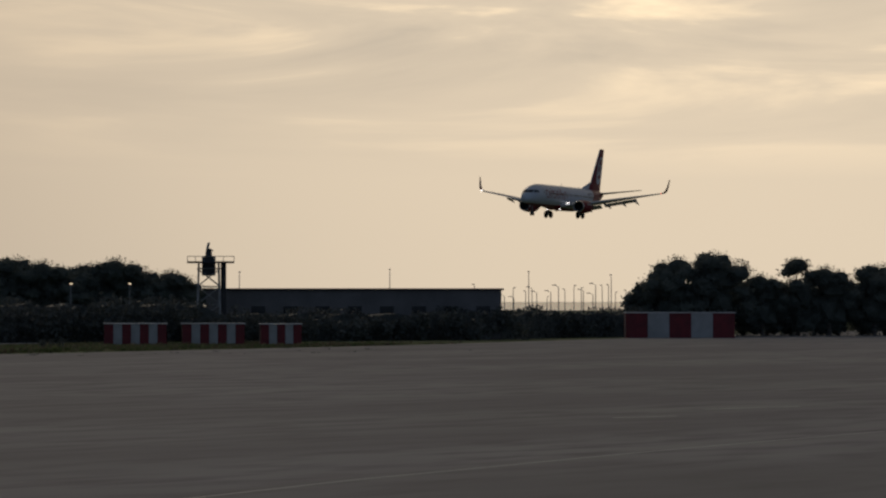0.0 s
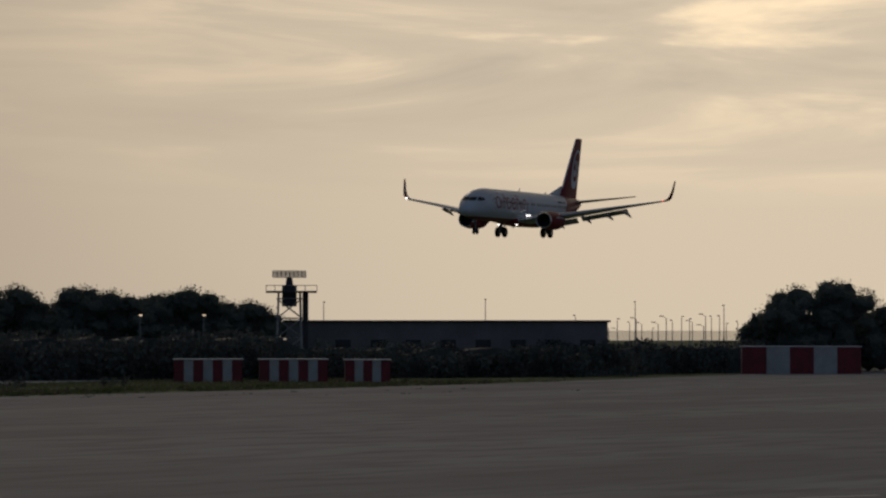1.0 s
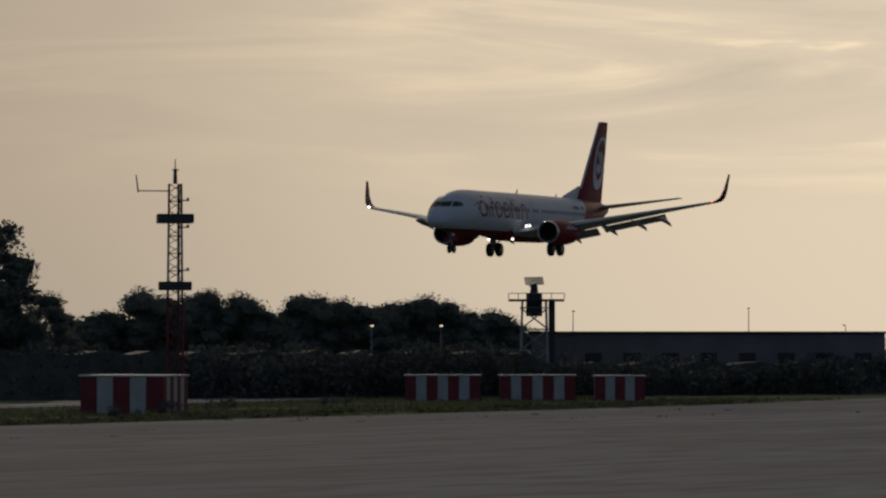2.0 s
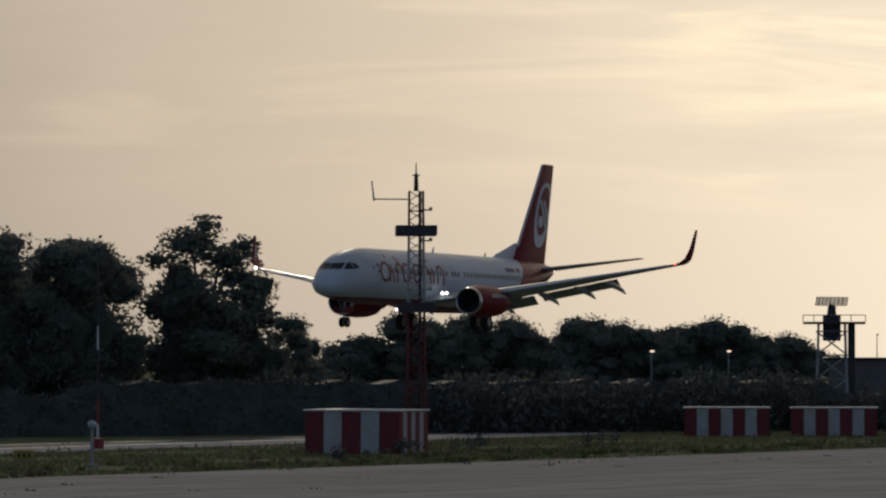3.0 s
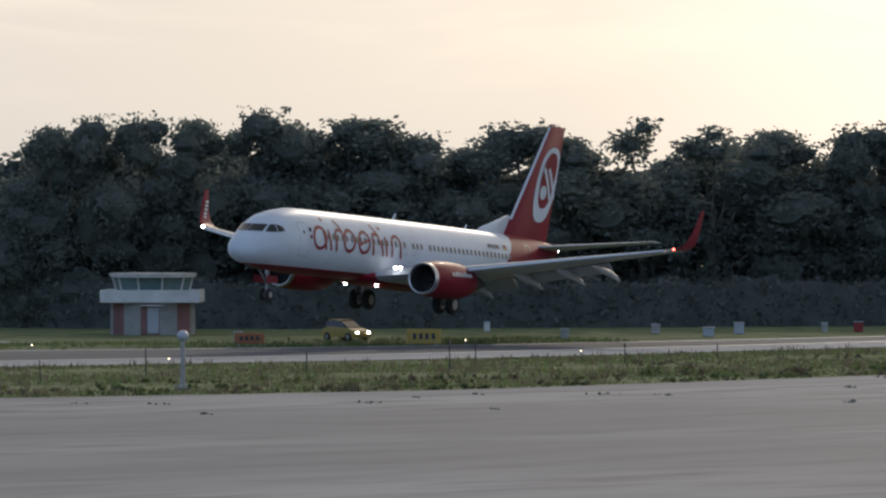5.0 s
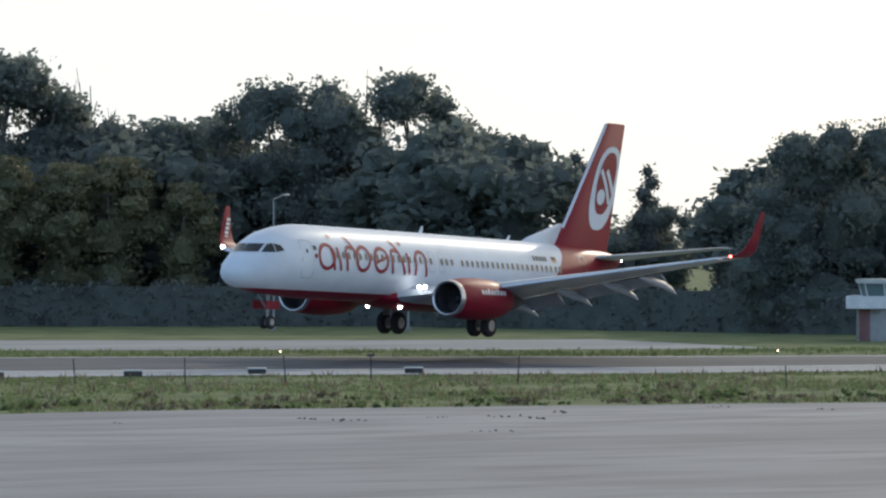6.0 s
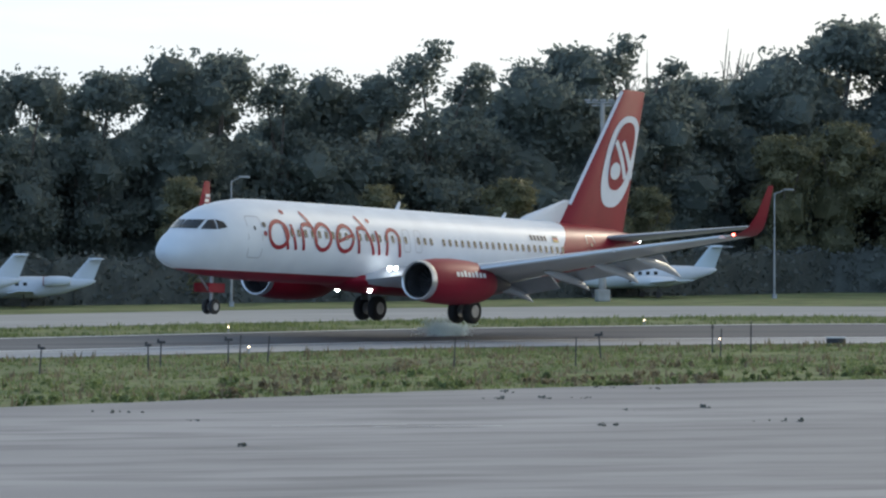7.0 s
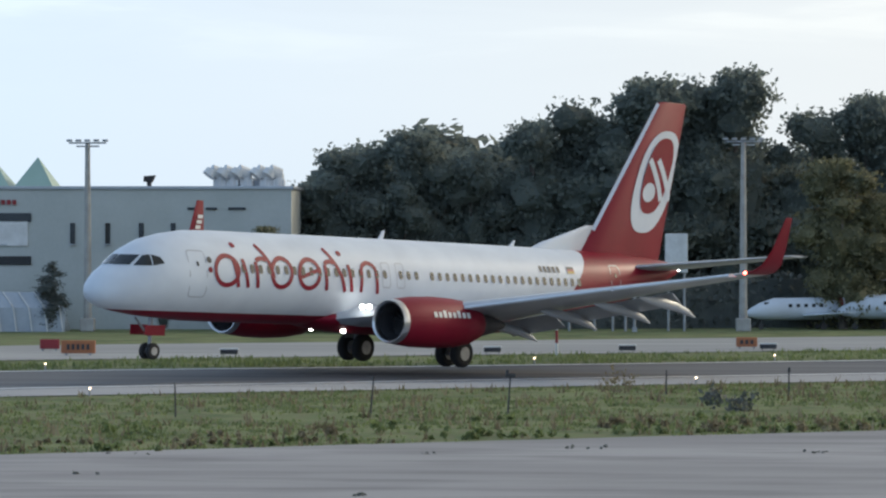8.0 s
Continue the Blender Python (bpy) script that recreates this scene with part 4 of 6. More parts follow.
def add_wheel(gear, x, y, r, w):
    bm = bmesh.new()
    prof = [(-.5, .55), (-.5, .8), (-.42, .93), (-.25, 1.0), (.25, 1.0), (.42, .93), (.5, .8), (.5, .55)]
    rings = [[Vector((x + r * q * math.cos(6.2832 * i / 22), y + p * w, r + r * q * math.sin(6.2832 * i / 22))) for i in range(22)] for p, q in prof]
    loft(bm, rings)
    tyre = smooth(part("tyre", bm, RUBBER, gear), 50)
    bm = bmesh.new()
    tube(bm, (x, y - w * .52, r), (x, y + w * .52, r), r * .5, r * .5, 16)
    part("wheel_hub", bm, STEEL, gear)
    return tyre


AIRLINER = build_airliner()


# ---- the airfield's right-hand side: mast, shelters, radar tower, long building ----
def striped_shelter(place, long, deep, high, stripes, side_stripes, label):
    s = empty("equipment_shelter", place)
    tagged(s, label, "shelter", "striped equipment shelters")
    for axis, count in ((0, stripes), (1, side_stripes)):
        for k in range(count):
            mat = SHELTER_WHITE if k % 2 else SHELTER_RED
            for sgn in (-1, 1):
                bm = bmesh.new()
                if axis == 0:
                    w = long / count
                    box(bm, (-long / 2 + w * (k + .5), sgn * deep / 2, high / 2), (w - .03, .09, high), 0, .015)
                else:
                    w = (deep - .1) / count
                    box(bm, (sgn * (long / 2 - .02), -(deep - .1) / 2 + w * (k + .5), high / 2), (.09, w - .03, high - .02), 0, .015)
                part("wall_panel", bm, mat, s)
    bm = bmesh.new()
    box(bm, (0, 0, high + .05), (long + .25, deep + .25, .12), 0, .03)
    part("roof", bm, WHITE, s, "thin white flat roof")
    return s


striped_shelter(pose(179.2, 154.0, 0, 0, 0, -75), 6.4, 4.4, 2.65, 5, 7, "red and white striped shelter beside a lattice mast")
striped_shelter(pose(237.2, 167.3, 0, 0, 0, -55), 6.4, 2.5, 2.1, 7, 3, "red and white striped metal equipment shelter")
striped_shelter(pose(241.7, 160.6, 0, 0, 0, -55), 6.4, 2.5, 2.1, 7, 3, "red and white striped metal equipment shelter")
striped_shelter(pose(245.8, 154.9, 0, 0, 0, -55), 4.2, 2.5, 2.05, 5, 3, "small red and white striped equipment shelter")
striped_shelter(pose(321.7, 146.1, 0, 0, 0, -59), 13.0, 3.0, 3.0, 5, 3, "long red and white striped shelter beside the apron")


def lattice_mast(place, high):
    m = empty("lattice_mast", place)
    tagged(m, "tall red and white steel lattice mast with platforms", "mast")
    bays = 13
    for k in range(bays):
        z0, z1 = high * .9 * k / bays, high * .9 * (k + 1) / bays
        w0 = .62 - .17 * k / bays
        w1 = .62 - .17 * (k + 1) / bays
        bm = bmesh.new()
        c0 = [Vector((a * w0, b * w0, z0)) for a, b in ((-1, -1), (1, -1), (1, 1), (-1, 1))]
        c1 = [Vector((a * w1, b * w1, z1)) for a, b in ((-1, -1), (1, -1), (1, 1), (-1, 1))]
        for i in range(4):
            j = (i + 1) % 4
            tube(bm, c0[i], c1[i], .06, .06, 5)
            tube(bm, c0[i], c0[j], .03, .03, 4)
            mid0 = c0[i].lerp(c1[i], .5)
            mid1 = c0[j].lerp(c1[j], .5)
            tube(bm, c0[i], mid1, .032, .032, 4)
            tube(bm, mid1, c1[i], .032, .032, 4)
        part("lattice_bay", bm, SHELTER_WHITE if 7 <= k < 11 else SHELTER_RED, m)
    bm = bmesh.new()
    tube(bm, (.25, 0, 0), (.25, 0, high * .9), .1, .1, 6)
    part("cable_run", bm, DARK, m)
    for z, w, h in ((13.95, 1.3, .62), (8.95, 1.15, .6)):
        bm = bmesh.new()
        box(bm, (0, 0, z), (2 * w, 2 * w, .08), 0, .01)
        for a, b, sx, sy in ((0, w, 2 * w, .05), (0, -w, 2 * w, .05), (w, 0, .05, 2 * w), (-w, 0, .05, 2 * w)):
            box(bm, (a, b, z + h / 2), (sx, sy, h))
        part("platform", bm, DARK, m, "dark railed platform")
    for z in (15.6, 13.6, 10.4, 8.3):
        bm = bmesh.new()
        box(bm, (.65, 0, z), (.75, .12, .1))
        box(bm, (.95, 0, z + .08), (.2, .2, .22))
        part("bracket", bm, STEEL, m)
    bm = bmesh.new()
    tube(bm, (-.4, 0, 16.3), (-2.75, 0, 16.3), .05, .05, 6)
    tube(bm, (-2.75, 0, 16.2), (-2.9, 0, 17.5), .07, .05, 6)
    part("side_aerial", bm, STEEL, m)
    bm = bmesh.new()
    tube(bm, (0, 0, high * .9), (0, 0, high * .96), .16, .12, 8)
    tube(bm, (0, 0, high * .96), (0, 0, high), .05, .03, 6)
    box(bm, (0, 0, high * .955), (.5, .5, .06))
    part("top_aerial", bm, DARK, m)
    return m


lattice_mast(pose(189.5, 158.5, 0, 0, 0, -48), 18.7)


def radar_tower(place, s):
    t = empty("radar_tower", place)
    tagged(t, "steel radar tower with railed platform and aerial", "tower")
    bm = bmesh.new()
    for a in (-1, 1):
        for b in (-1, 1):
            tube(bm, (a * 1.35 * s, b * 1.35 * s, 0), (a * 1.1 * s, b * 1.1 * s, 8.6 * s), .12 * s, .1 * s, 6)
    for k in range(4):
        z = 2 * k * s
        for a in (-1, 1):
            tube(bm, (-1.3 * s, a * 1.3 * s, z), (1.3 * s, a * 1.3 * s, z + 2 * s), .06 * s, .06 * s, 4)
            tube(bm, (1.3 * s, a * 1.3 * s, z), (-1.3 * s, a * 1.3 * s, z + 2 * s), .06 * s, .06 * s, 4)
            tube(bm, (-1.3 * s, a * 1.3 * s, z + 2 * s), (1.3 * s, a * 1.3 * s, z + 2 * s), .06 * s, .06 * s, 4)
    part("frame", bm, STEEL, t)
    bm = bmesh.new()
    box(bm, (1.65 * s, 0, 4.3 * s), (.6 * s, .8 * s, 8.6 * s), 0, .05)
    part("stair_shaft", bm, DARK, t, "dark enclosed stair shaft")
    bm = bmesh.new()
    box(bm, (.2 * s, 0, 8.7 * s), (5.2 * s, 3.4 * s, .2 * s), 0, .02)
    part("platform", bm, DARK, t)
    bm = bmesh.new()
    for x in (-2.4, -1.5, -.6, .6, 1.6, 2.8):
        tube(bm, (x * s, -1.65 * s, 8.8 * s), (x * s, -1.65 * s, 9.35 * s), .035 * s, .035 * s, 4)
    tube(bm, (-2.4 * s, -1.65 * s, 9.35 * s), (2.8 * s, -1.65 * s, 9.35 * s), .035 * s, .035 * s, 4)
    part("railing", bm, STEEL, t)
    bm = bmesh.new()
    box(bm, (0, 0, 8.3 * s), (1.5 * s, 1.5 * s, 2.2 * s), 0, .06)
    tube(bm, (0, 0, 9.2 * s), (0, 0, 10.2 * s), .42 * s, .3 * s, 10)
    part("pedestal", bm, DARK, t)
    bm = bmesh.new()
    for k in range(9):
        a = -1.75 + 3.5 * k / 8
        tube(bm, (a * s, -.25 * s + .06 * a * a * s, 10.2 * s), (a * s, -.1 * s + .06 * a * a * s, 10.85 * s), .05 * s, .05 * s, 4)
    for z in (10.2, 10.33, 10.46, 10.59, 10.72, 10.85):
        for k in range(8):
            a, c = -1.75 + 3.5 * k / 8, -1.75 + 3.5 * (k + 1) / 8
            lean = (z - 10.2) * .23 - .25
            tube(bm, (a * s, (lean + .06 * a * a) * s, z * s), (c * s, (lean + .06 * c * c) * s, z * s), .045 * s, .045 * s, 4)
    tube(bm, (0, .5 * s, 10.0 * s), (0, -.2 * s, 10.3 * s), .09 * s, .07 * s, 6)
    aerial = part("radar_aerial", bm, STEEL, t, "wide curved radar aerial")
    return aerial


RADAR_AERIAL = radar_tower(pose(274.8, 182.7, 0, 0, 0, -56), 1.02)


def long_building():
    b = empty("long_building", pose(287.7, 168.8, 0, 0, 0, -58))
    tagged(b, "long low grey block building with a flat roof", "building")
    bm = bmesh.new()
    box(bm, (-2, 4, 2.85), (34, 8, 5.7))
    part("wall", bm, GREY_WALL, b)
    bm = bmesh.new()
    box(bm, (-2, 4, 5.8), (34.6, 8.6, .22), 0, .03)
    part("roof", bm, DARK, b)
    for k in range(8):
        bm = bmesh.new()
        box(bm, (-13 + k * 3.7, -.03, 3.4), (1.6, .1, .9), 0, .02)
        part("window", bm, GLASS, b)


long_building()


def lamp_post(place, high, arms=1, reach=1.2, label="slender grey steel street lamp", group="street lamps", head=None):
    p = empty("street_lamp", place)
    tagged(p, label, "lamp post", group)
    bm = bmesh.new()
    tube(bm, (0, 0, 0), (0, 0, high), .09, .05, 6)
    box(bm, (0, 0, .15), (.3, .3, .3))
    part("post", bm, STEEL, p)
    for k in range(arms):
        d = 1 if k == 0 else -1
        bm = bmesh.new()
        tube(bm, (0, 0, high - .05), (d * reach, 0, high + .25), .04, .035, 5)
        arm = part("arm", bm, STEEL, p)
        bm = bmesh.new()
        box(bm, (d * (reach + .25), 0, high + .26), (.7, .28, .14), 0, .03)
        part("lamp_head", bm, head or STEEL, arm)
    return p


far_rng = random.Random(3)
first_lamp = lamp_post(pose(420, 170, 0), 6.8, 1, .9, "distant thin street lamp before the sea", "distant street lamps")
for k in range(26):
    way, far = radians(60.8 + .098 * k + far_rng.uniform(-.05, .05)), far_rng.uniform(520, 610)
    copy_thing(first_lamp, pose(-104 + far * math.sin(way), -64 + far * math.cos(way), 0, 0, 0, far_rng.choice((20, 200, 60))) @
               Matrix.Diagonal((1, 1, far_rng.uniform(.7, .98), 1)))
for x, y, h in ((345, 200, 8.3), (338, 219, 8.0), (352, 183, 8.0), (362, 176, 7.6)):
    lamp_post(pose(x, y, 0, 0, 0, 30), h, 1, .9, "distant thin street lamp before the sea", "distant street lamps")


for x, y in ((278.8, 196.3), (274.9, 201.9)):
    lamp_post(pose(x, y, 0, 0, 0, 30), 6.2, 1, .3, "street lamp burning before the far wood", "burning street lamps", LAMP_WARM)


def scrub_patch(x, y, w, h, seed, mat=SCRUB, name="bush", label="dark tangled scrub bush", count=420, size=.3, group="scrub bushes"):
    rng = random.Random(seed)
    lobes = [(rng.uniform(-w, w), rng.uniform(-.6, .6), rng.uniform(.2, .75) * h, rng.uniform(.3, .5) * h, .9) for _ in range(7)]
    v, f = leaf_cloud(lobes, count, size, seed)
    v = [(a, b, max(0.0, c)) for a, b, c in v]
    o = raw_part(name, v, f, mat)
    o.matrix_basis = pose(x, y, 0, 0, 0, -50)
    return tagged(o, label, "bush", group)


for k in range(26):
    x = 232 + k * 4.4
    y = float(np.interp(x, (225, 245, 285, 310, 345), (188, 180, 157, 151, 141))) + far_rng.uniform(-1.5, 2)
    scrub_patch(x, y + (12 if x > 296 else 0), 2.6, far_rng.uniform(3.6, 5.2) * (.68 if x > 258 else 1), 100 + k, count=900, size=.28)


# ---- beside the runway ----
def ball_light(place, high):
    b = empty("ball_marker", place)
    tagged(b, "white post topped by a rounded white lamp housing", "marker light", "white ball markers")
    bm = bmesh.new()
    tube(bm, (0, 0, 0), (0, 0, high * .8), .11, .09, 10)
    box(bm, (0, 0, .1), (.5, .5, .2), 0, .03)
    part("post", bm, CONC_POST, b)
    bm = bmesh.new()
    bmesh.ops.create_uvsphere(bm, u_segments=14, v_segments=9, radius=.28)
    bmesh.ops.transform(bm, matrix=Matrix.Translation((0, 0, high - .28)) @ Matrix.Diagonal((1, .8, .85, 1)), verts=bm.verts[:])
    smooth(part("housing", bm, GREY, b), 60)
    return b


for x, y, h in ((150.5, 162.4, 2.2), (146.5, 146.0, 2.6), (86.7, 138.8, 2.5)):
    ball_light(pose(x, y, 0), h)


def banded_pole(place, high):
    p = empty("banded_pole", place)
    tagged(p, "thin tall pole painted in dark and white bands", "pole")
    zs = [0, 1.6, 3.2, high * .5, high * .62, high]
    for k in range(5):
        bm = bmesh.new()
        tube(bm, (0, 0, zs[k]), (0, 0, zs[k + 1]), .09 - .008 * k, .082 - .008 * k, 8)
        part("band", bm, WHITE if k in (0, 3) else (RED if k == 1 else DARK), p)
    bm = bmesh.new()
    box(bm, (0, 0, high + .1), (.3, .3, .3), 0, .05)
    part("lamp", bm, DARK, p)
    bm = bmesh.new()
    box(bm, (0, 0, .35), (.6, .6, .7), 0, .03)
    part("base", bm, RED, p)


banded_pole(pose(176.3, 174.5, 0), 12.9)


def control_hut():
    h = empty("observation_hut", pose(134.5, 219.0, 0, 0, 0, -36))
    tagged(h, "small observation hut striped white and faded pink", "hut")
    n = 14
    for k in range(n):
        a0, a1 = 2 * math.pi * k / n, 2 * math.pi * (k + 1) / n
        bm = bmesh.new()
        pts = [(2.75 * math.cos(a), 2.3 * math.sin(a)) for a in (a0, a1)]
        vs = [bm.verts.new(p) for p in ((*pts[0], 0), (*pts[1], 0), (*pts[1], 2.1), (*pts[0], 2.1))]
        f = bm.faces.new(vs)
        bmesh.ops.solidify(bm, geom=[f], thickness=.12)
        part("wall_panel", bm, WHITE if k % 2 else PINK, h)
    bm = bmesh.new()
    box(bm, (.2, -2.25, .95), (.75, .14, 1.7), 0, .02)
    part("door", bm, GREY, h)
    bm = bmesh.new()
    box(bm, (.2, -2.4, 1.9), (1.6, .6, .08), 0, .02)
    part("porch_roof", bm, WHITE, h)
    bm = bmesh.new()
    box(bm, (0, 0, 2.2), (6.4, 5.2, .25), 0, .04)
    for a, b, sx, sy in ((0, 2.55, 6.4, .08), (0, -2.55, 6.4, .08), (3.15, 0, .08, 5.1), (-3.15, 0, .08, 5.1)):
        box(bm, (a, b, 2.6), (sx, sy, .62))
    part("balcony", bm, WHITE, h)
    bm = bmesh.new()
    rings = []
    for z, r in ((2.3, 2.2), (3.7, 2.55)):
        rings.append([Vector((r * math.cos(6.2832 * i / 10), r * .85 * math.sin(6.2832 * i / 10), z)) for i in range(10)])
    part("glazing", loft(bm, rings), TEAL_GLASS, h, "tall tinted outward-leaning windows")
    for k in range(10):
        a = 6.2832 * k / 10
        bm = bmesh.new()
        tube(bm, (2.22 * math.cos(a), 1.9 * math.sin(a), 2.3), (2.58 * math.cos(a), 2.2 * math.sin(a), 3.7), .07, .07, 4)
        part("mullion", bm, WHITE, h)
    bm = bmesh.new()
    tube(bm, (0, 0, 3.7), (0, 0, 3.98), 2.75, 2.85, 10)
    part("roof", bm, WHITE, h)


PINK = material("faded_pink_paint", (.55, .30, .30), (.42, .22, .22), scale=1.2, rough=0.6, fine=9)
TEAL_GLASS = material("tinted_glass", (.16, .24, .24), (.12, .19, .19), scale=1, rough=0.12)
control_hut()


def parked_car(place):
    c = empty("car", place)
    tagged(c, "small yellow hatchback car with headlights on", "car")
    bm = bmesh.new()
    prof = [(-1.9, .35, .8), (-1.85, .85, .8), (-1.2, 1.05, .8), (0, 1.0, .82), (1.0, .95, .82), (1.7, .78, .8), (1.95, .55, .76), (1.95, .3, .7)]
    rings = [[Vector((x, -w, .28)), Vector((x, w, .28)), Vector((x, w, z * .8)), Vector((x, w * .92, z)), Vector((x, -w * .92, z)), Vector((x, -w, z * .8))] for x, z, w in prof]
    smooth(part("body", loft(bm, rings), YELLOW, c), 40)
    bm = bmesh.new()
    prof = [(-1.75, .9, 1.0), (-1.5, .9, 1.42), (-.7, .9, 1.52), (.1, .9, 1.48), (.95, .9, 1.0)]
    rings = [[Vector((x, -.72, .9)), Vector((x, .72, .9)), Vector((x, .62, z)), Vector((x, -.62, z))] for x, _, z in prof]
    part("cabin", loft(bm, rings), GLASS, c, "dark glazed cabin")
    bm = bmesh.new()
    box(bm, (-.65, 0, 1.53), (1.5, 1.2, .05), 0, .02)
    part("roof", bm, YELLOW, c)
    for x in (-1.2, 1.2):
        for y in (-.78, .78):
            bm = bmesh.new()
            tube(bm, (x, y - .1, .31), (x, y + .1, .31), .31, .31, 14)
            w = part("wheel", bm, RUBBER, c)
            bm = bmesh.new()
            tube(bm, (x, y - .11, .31), (x, y + .11, .31), .17, .17, 10)
            part("rim", bm, STEEL, w)
    for y in (-.55, .55):
        bm = bmesh.new()
        box(bm, (1.93, y, .62), (.08, .26, .14), 0, .02)
        part("headlight", bm, LAMP_WHITE, c)


parked_car(pose(136.0, 199.0, 0.0, 0, 0, -84) @ Matrix.Scale(.82, 4))


def airfield_sign(place, w, h, mat, bars, label):
    s = empty("airfield_sign", place)
    tagged(s, label, "sign", "airfield signs")
    bm = bmesh.new()
    box(bm, (0, 0, h / 2 + .12), (w, .22, h), 0, .03)
    part("panel", bm, mat, s)
    for k in range(bars):
        bm = bmesh.new()
        box(bm, (-w * .36 + w * .72 * (k + .5) / bars, -.125, h / 2 + .12), (w * .4 / bars, .02, h * .42))
        part("bar", bm, DARK, s)
    for a in (-.35, .35):
        bm = bmesh.new()
        box(bm, (a * w, 0, .06), (.12, .3, .12))
        part("foot", bm, STEEL, s)


airfield_sign(pose(133.2, 186.9, 0, 0, 0, -36), 2.0, .85, YELLOW, 4, "yellow airfield direction sign with dark bars")
airfield_sign(pose(125.1, 193.0, 0, 0, 0, -36), 1.75, .62, ORANGE, 4, "weathered orange-red airfield sign with bars")
airfield_sign(pose(150.8, 155.6, 0, 0, 0, -40), 1.2, .6, YELLOW, 3, "small yellow airfield sign in the grass")
airfield_sign(pose(-22.6, 195.5, 0, 0, 0, 0), 1.7, .65, ORANGE, 5, "weathered orange airfield sign with ribbed face")
airfield_sign(pose(-24.9, 202.7, 0, 0, 0, 0), 1.0, .5, RED, 0, "small dull red airfield sign box")
airfield_sign(pose(11.1, 207.3, 0, 0, 0, 0), 1.1, .5, ORANGE, 3, "low orange-brown airfield sign box")


def field_box(place, mat, w, h, label):
    b = empty("field_cabinet", place)
    tagged(b, label, "cabinet", "field cabinets")
    bm = bmesh.new()
    box(bm, (0, 0, h / 2), (w, w * .8, h), 0, .04)
    part("body", bm, mat, b)
    bm = bmesh.new()
    box(bm, (0, 0, h + .03), (w * 1.15, w * .95, .06), 0, .015)
    part("lid", bm, GREY, b)


for x, y, mt, w, h, lb in ((148.5, 193.4, CONC_POST, .5, .6, "small concrete field cabinet"), (176.0, 197.2, RED, .6, .65, "small red metal field cabinet"),
                           (156.9, 212.9, WHITE, .4, .6, "small white field cabinet"), (161.7, 200.9, CONC_POST, .6, .6, "small concrete field cabinet"),
                           (159.7, 193.1, GREY, .7, .55, "small grey field cabinet"), (165.9, 197.5, GREY, .65, .7, "small grey field cabinet"),
                           (128.5, 199.5, GREY, .5, .6, "small grey field cabinet"), (140.3, 197.5, RED, .8, .55, "small red metal field cabinet"),
                           (173.2, 197.4, CONC_POST, .4, .6, "small concrete field cabinet")):
    field_box(pose(x, y, 0, 0, 0, -38), mt, w, h, lb)


def approach_lamp(place):
    a = empty("approach_lamp", place)
    tagged(a, "low dark lamp box with a pale top", "lamp", "low lamp boxes")
    bm = bmesh.new()
    box(bm, (0, 0, .25), (.85, .4, .22), 0, .03)
    part("housing", bm, DARK, a)
    bm = bmesh.new()
    box(bm, (0, -.02, .39), (.9, .45, .07), 0, .02)
    part("lid", bm, WHITE, a)
    for s in (-.3, .3):
        bm = bmesh.new()
        tube(bm, (s, 0, 0), (s, 0, .16), .03, .03, 5)
        part("leg", bm, STEEL, a)
    return a


first_box = approach_lamp(pose(64.3, 172.0, 0, 0, 0, -18))
for x, y, r in ((70.7, 172.5, -20), (77.9, 170.5, -22), (57.9, 173.0, -16), (-15.0, 194.0, 0), (-2.1, 197.7, 0), (4.7, 200.6, 0), (12.0, 203.5, 0), (-9.0, 195.5, 0)):
    copy_thing(first_box, pose(x, y, 0, 0, 0, r))


def edge_light(place):
    e = empty("edge_light", place)
    tagged(e, "small glowing runway edge light on a stem", "light", "runway edge lights")
    bm = bmesh.new()
    tube(bm, (0, 0, 0), (0, 0, .25), .04, .04, 6)
    part("stem", bm, STEEL, e)
    bm = bmesh.new()
    bmesh.ops.create_icosphere(bm, subdivisions=1, radius=.045)
    bmesh.ops.translate(bm, verts=bm.verts[:], vec=(0, 0, .3))
    part("lens", bm, LAMP_WARM, e)
    return e


first_light = edge_light(pose(-16.7, near_edge(-16.7) - .5, 0))
for x in (-40, 6.5, 30, 53, 78, 103, 128, 152):
    copy_thing(first_light, pose(x, near_edge(x) - .5, 0))
for x in (-21.7, 0, 11.4, 34, 58, 84, 110, 136):
    copy_thing(first_light, pose(x, far_edge(x) + .6, 0))


def fence_post(place, high, cap):
    p = empty("fence_post", place)
    tagged(p, "thin weathered post standing in the grass", "post", "verge posts")
    bm = bmesh.new()
    tube(bm, (0, 0, 0), (.03, 0, high), .035, .028, 5)
    part("stem", bm, DARK, p)
    if cap:
        bm = bmesh.new()
        box(bm, (.03, 0, high), (.34, .1, .1), 0, .02)
        box(bm, (-.09, 0, high + .07), (.08, .08, .12))
        part("cap", bm, DARK, p)
    return p


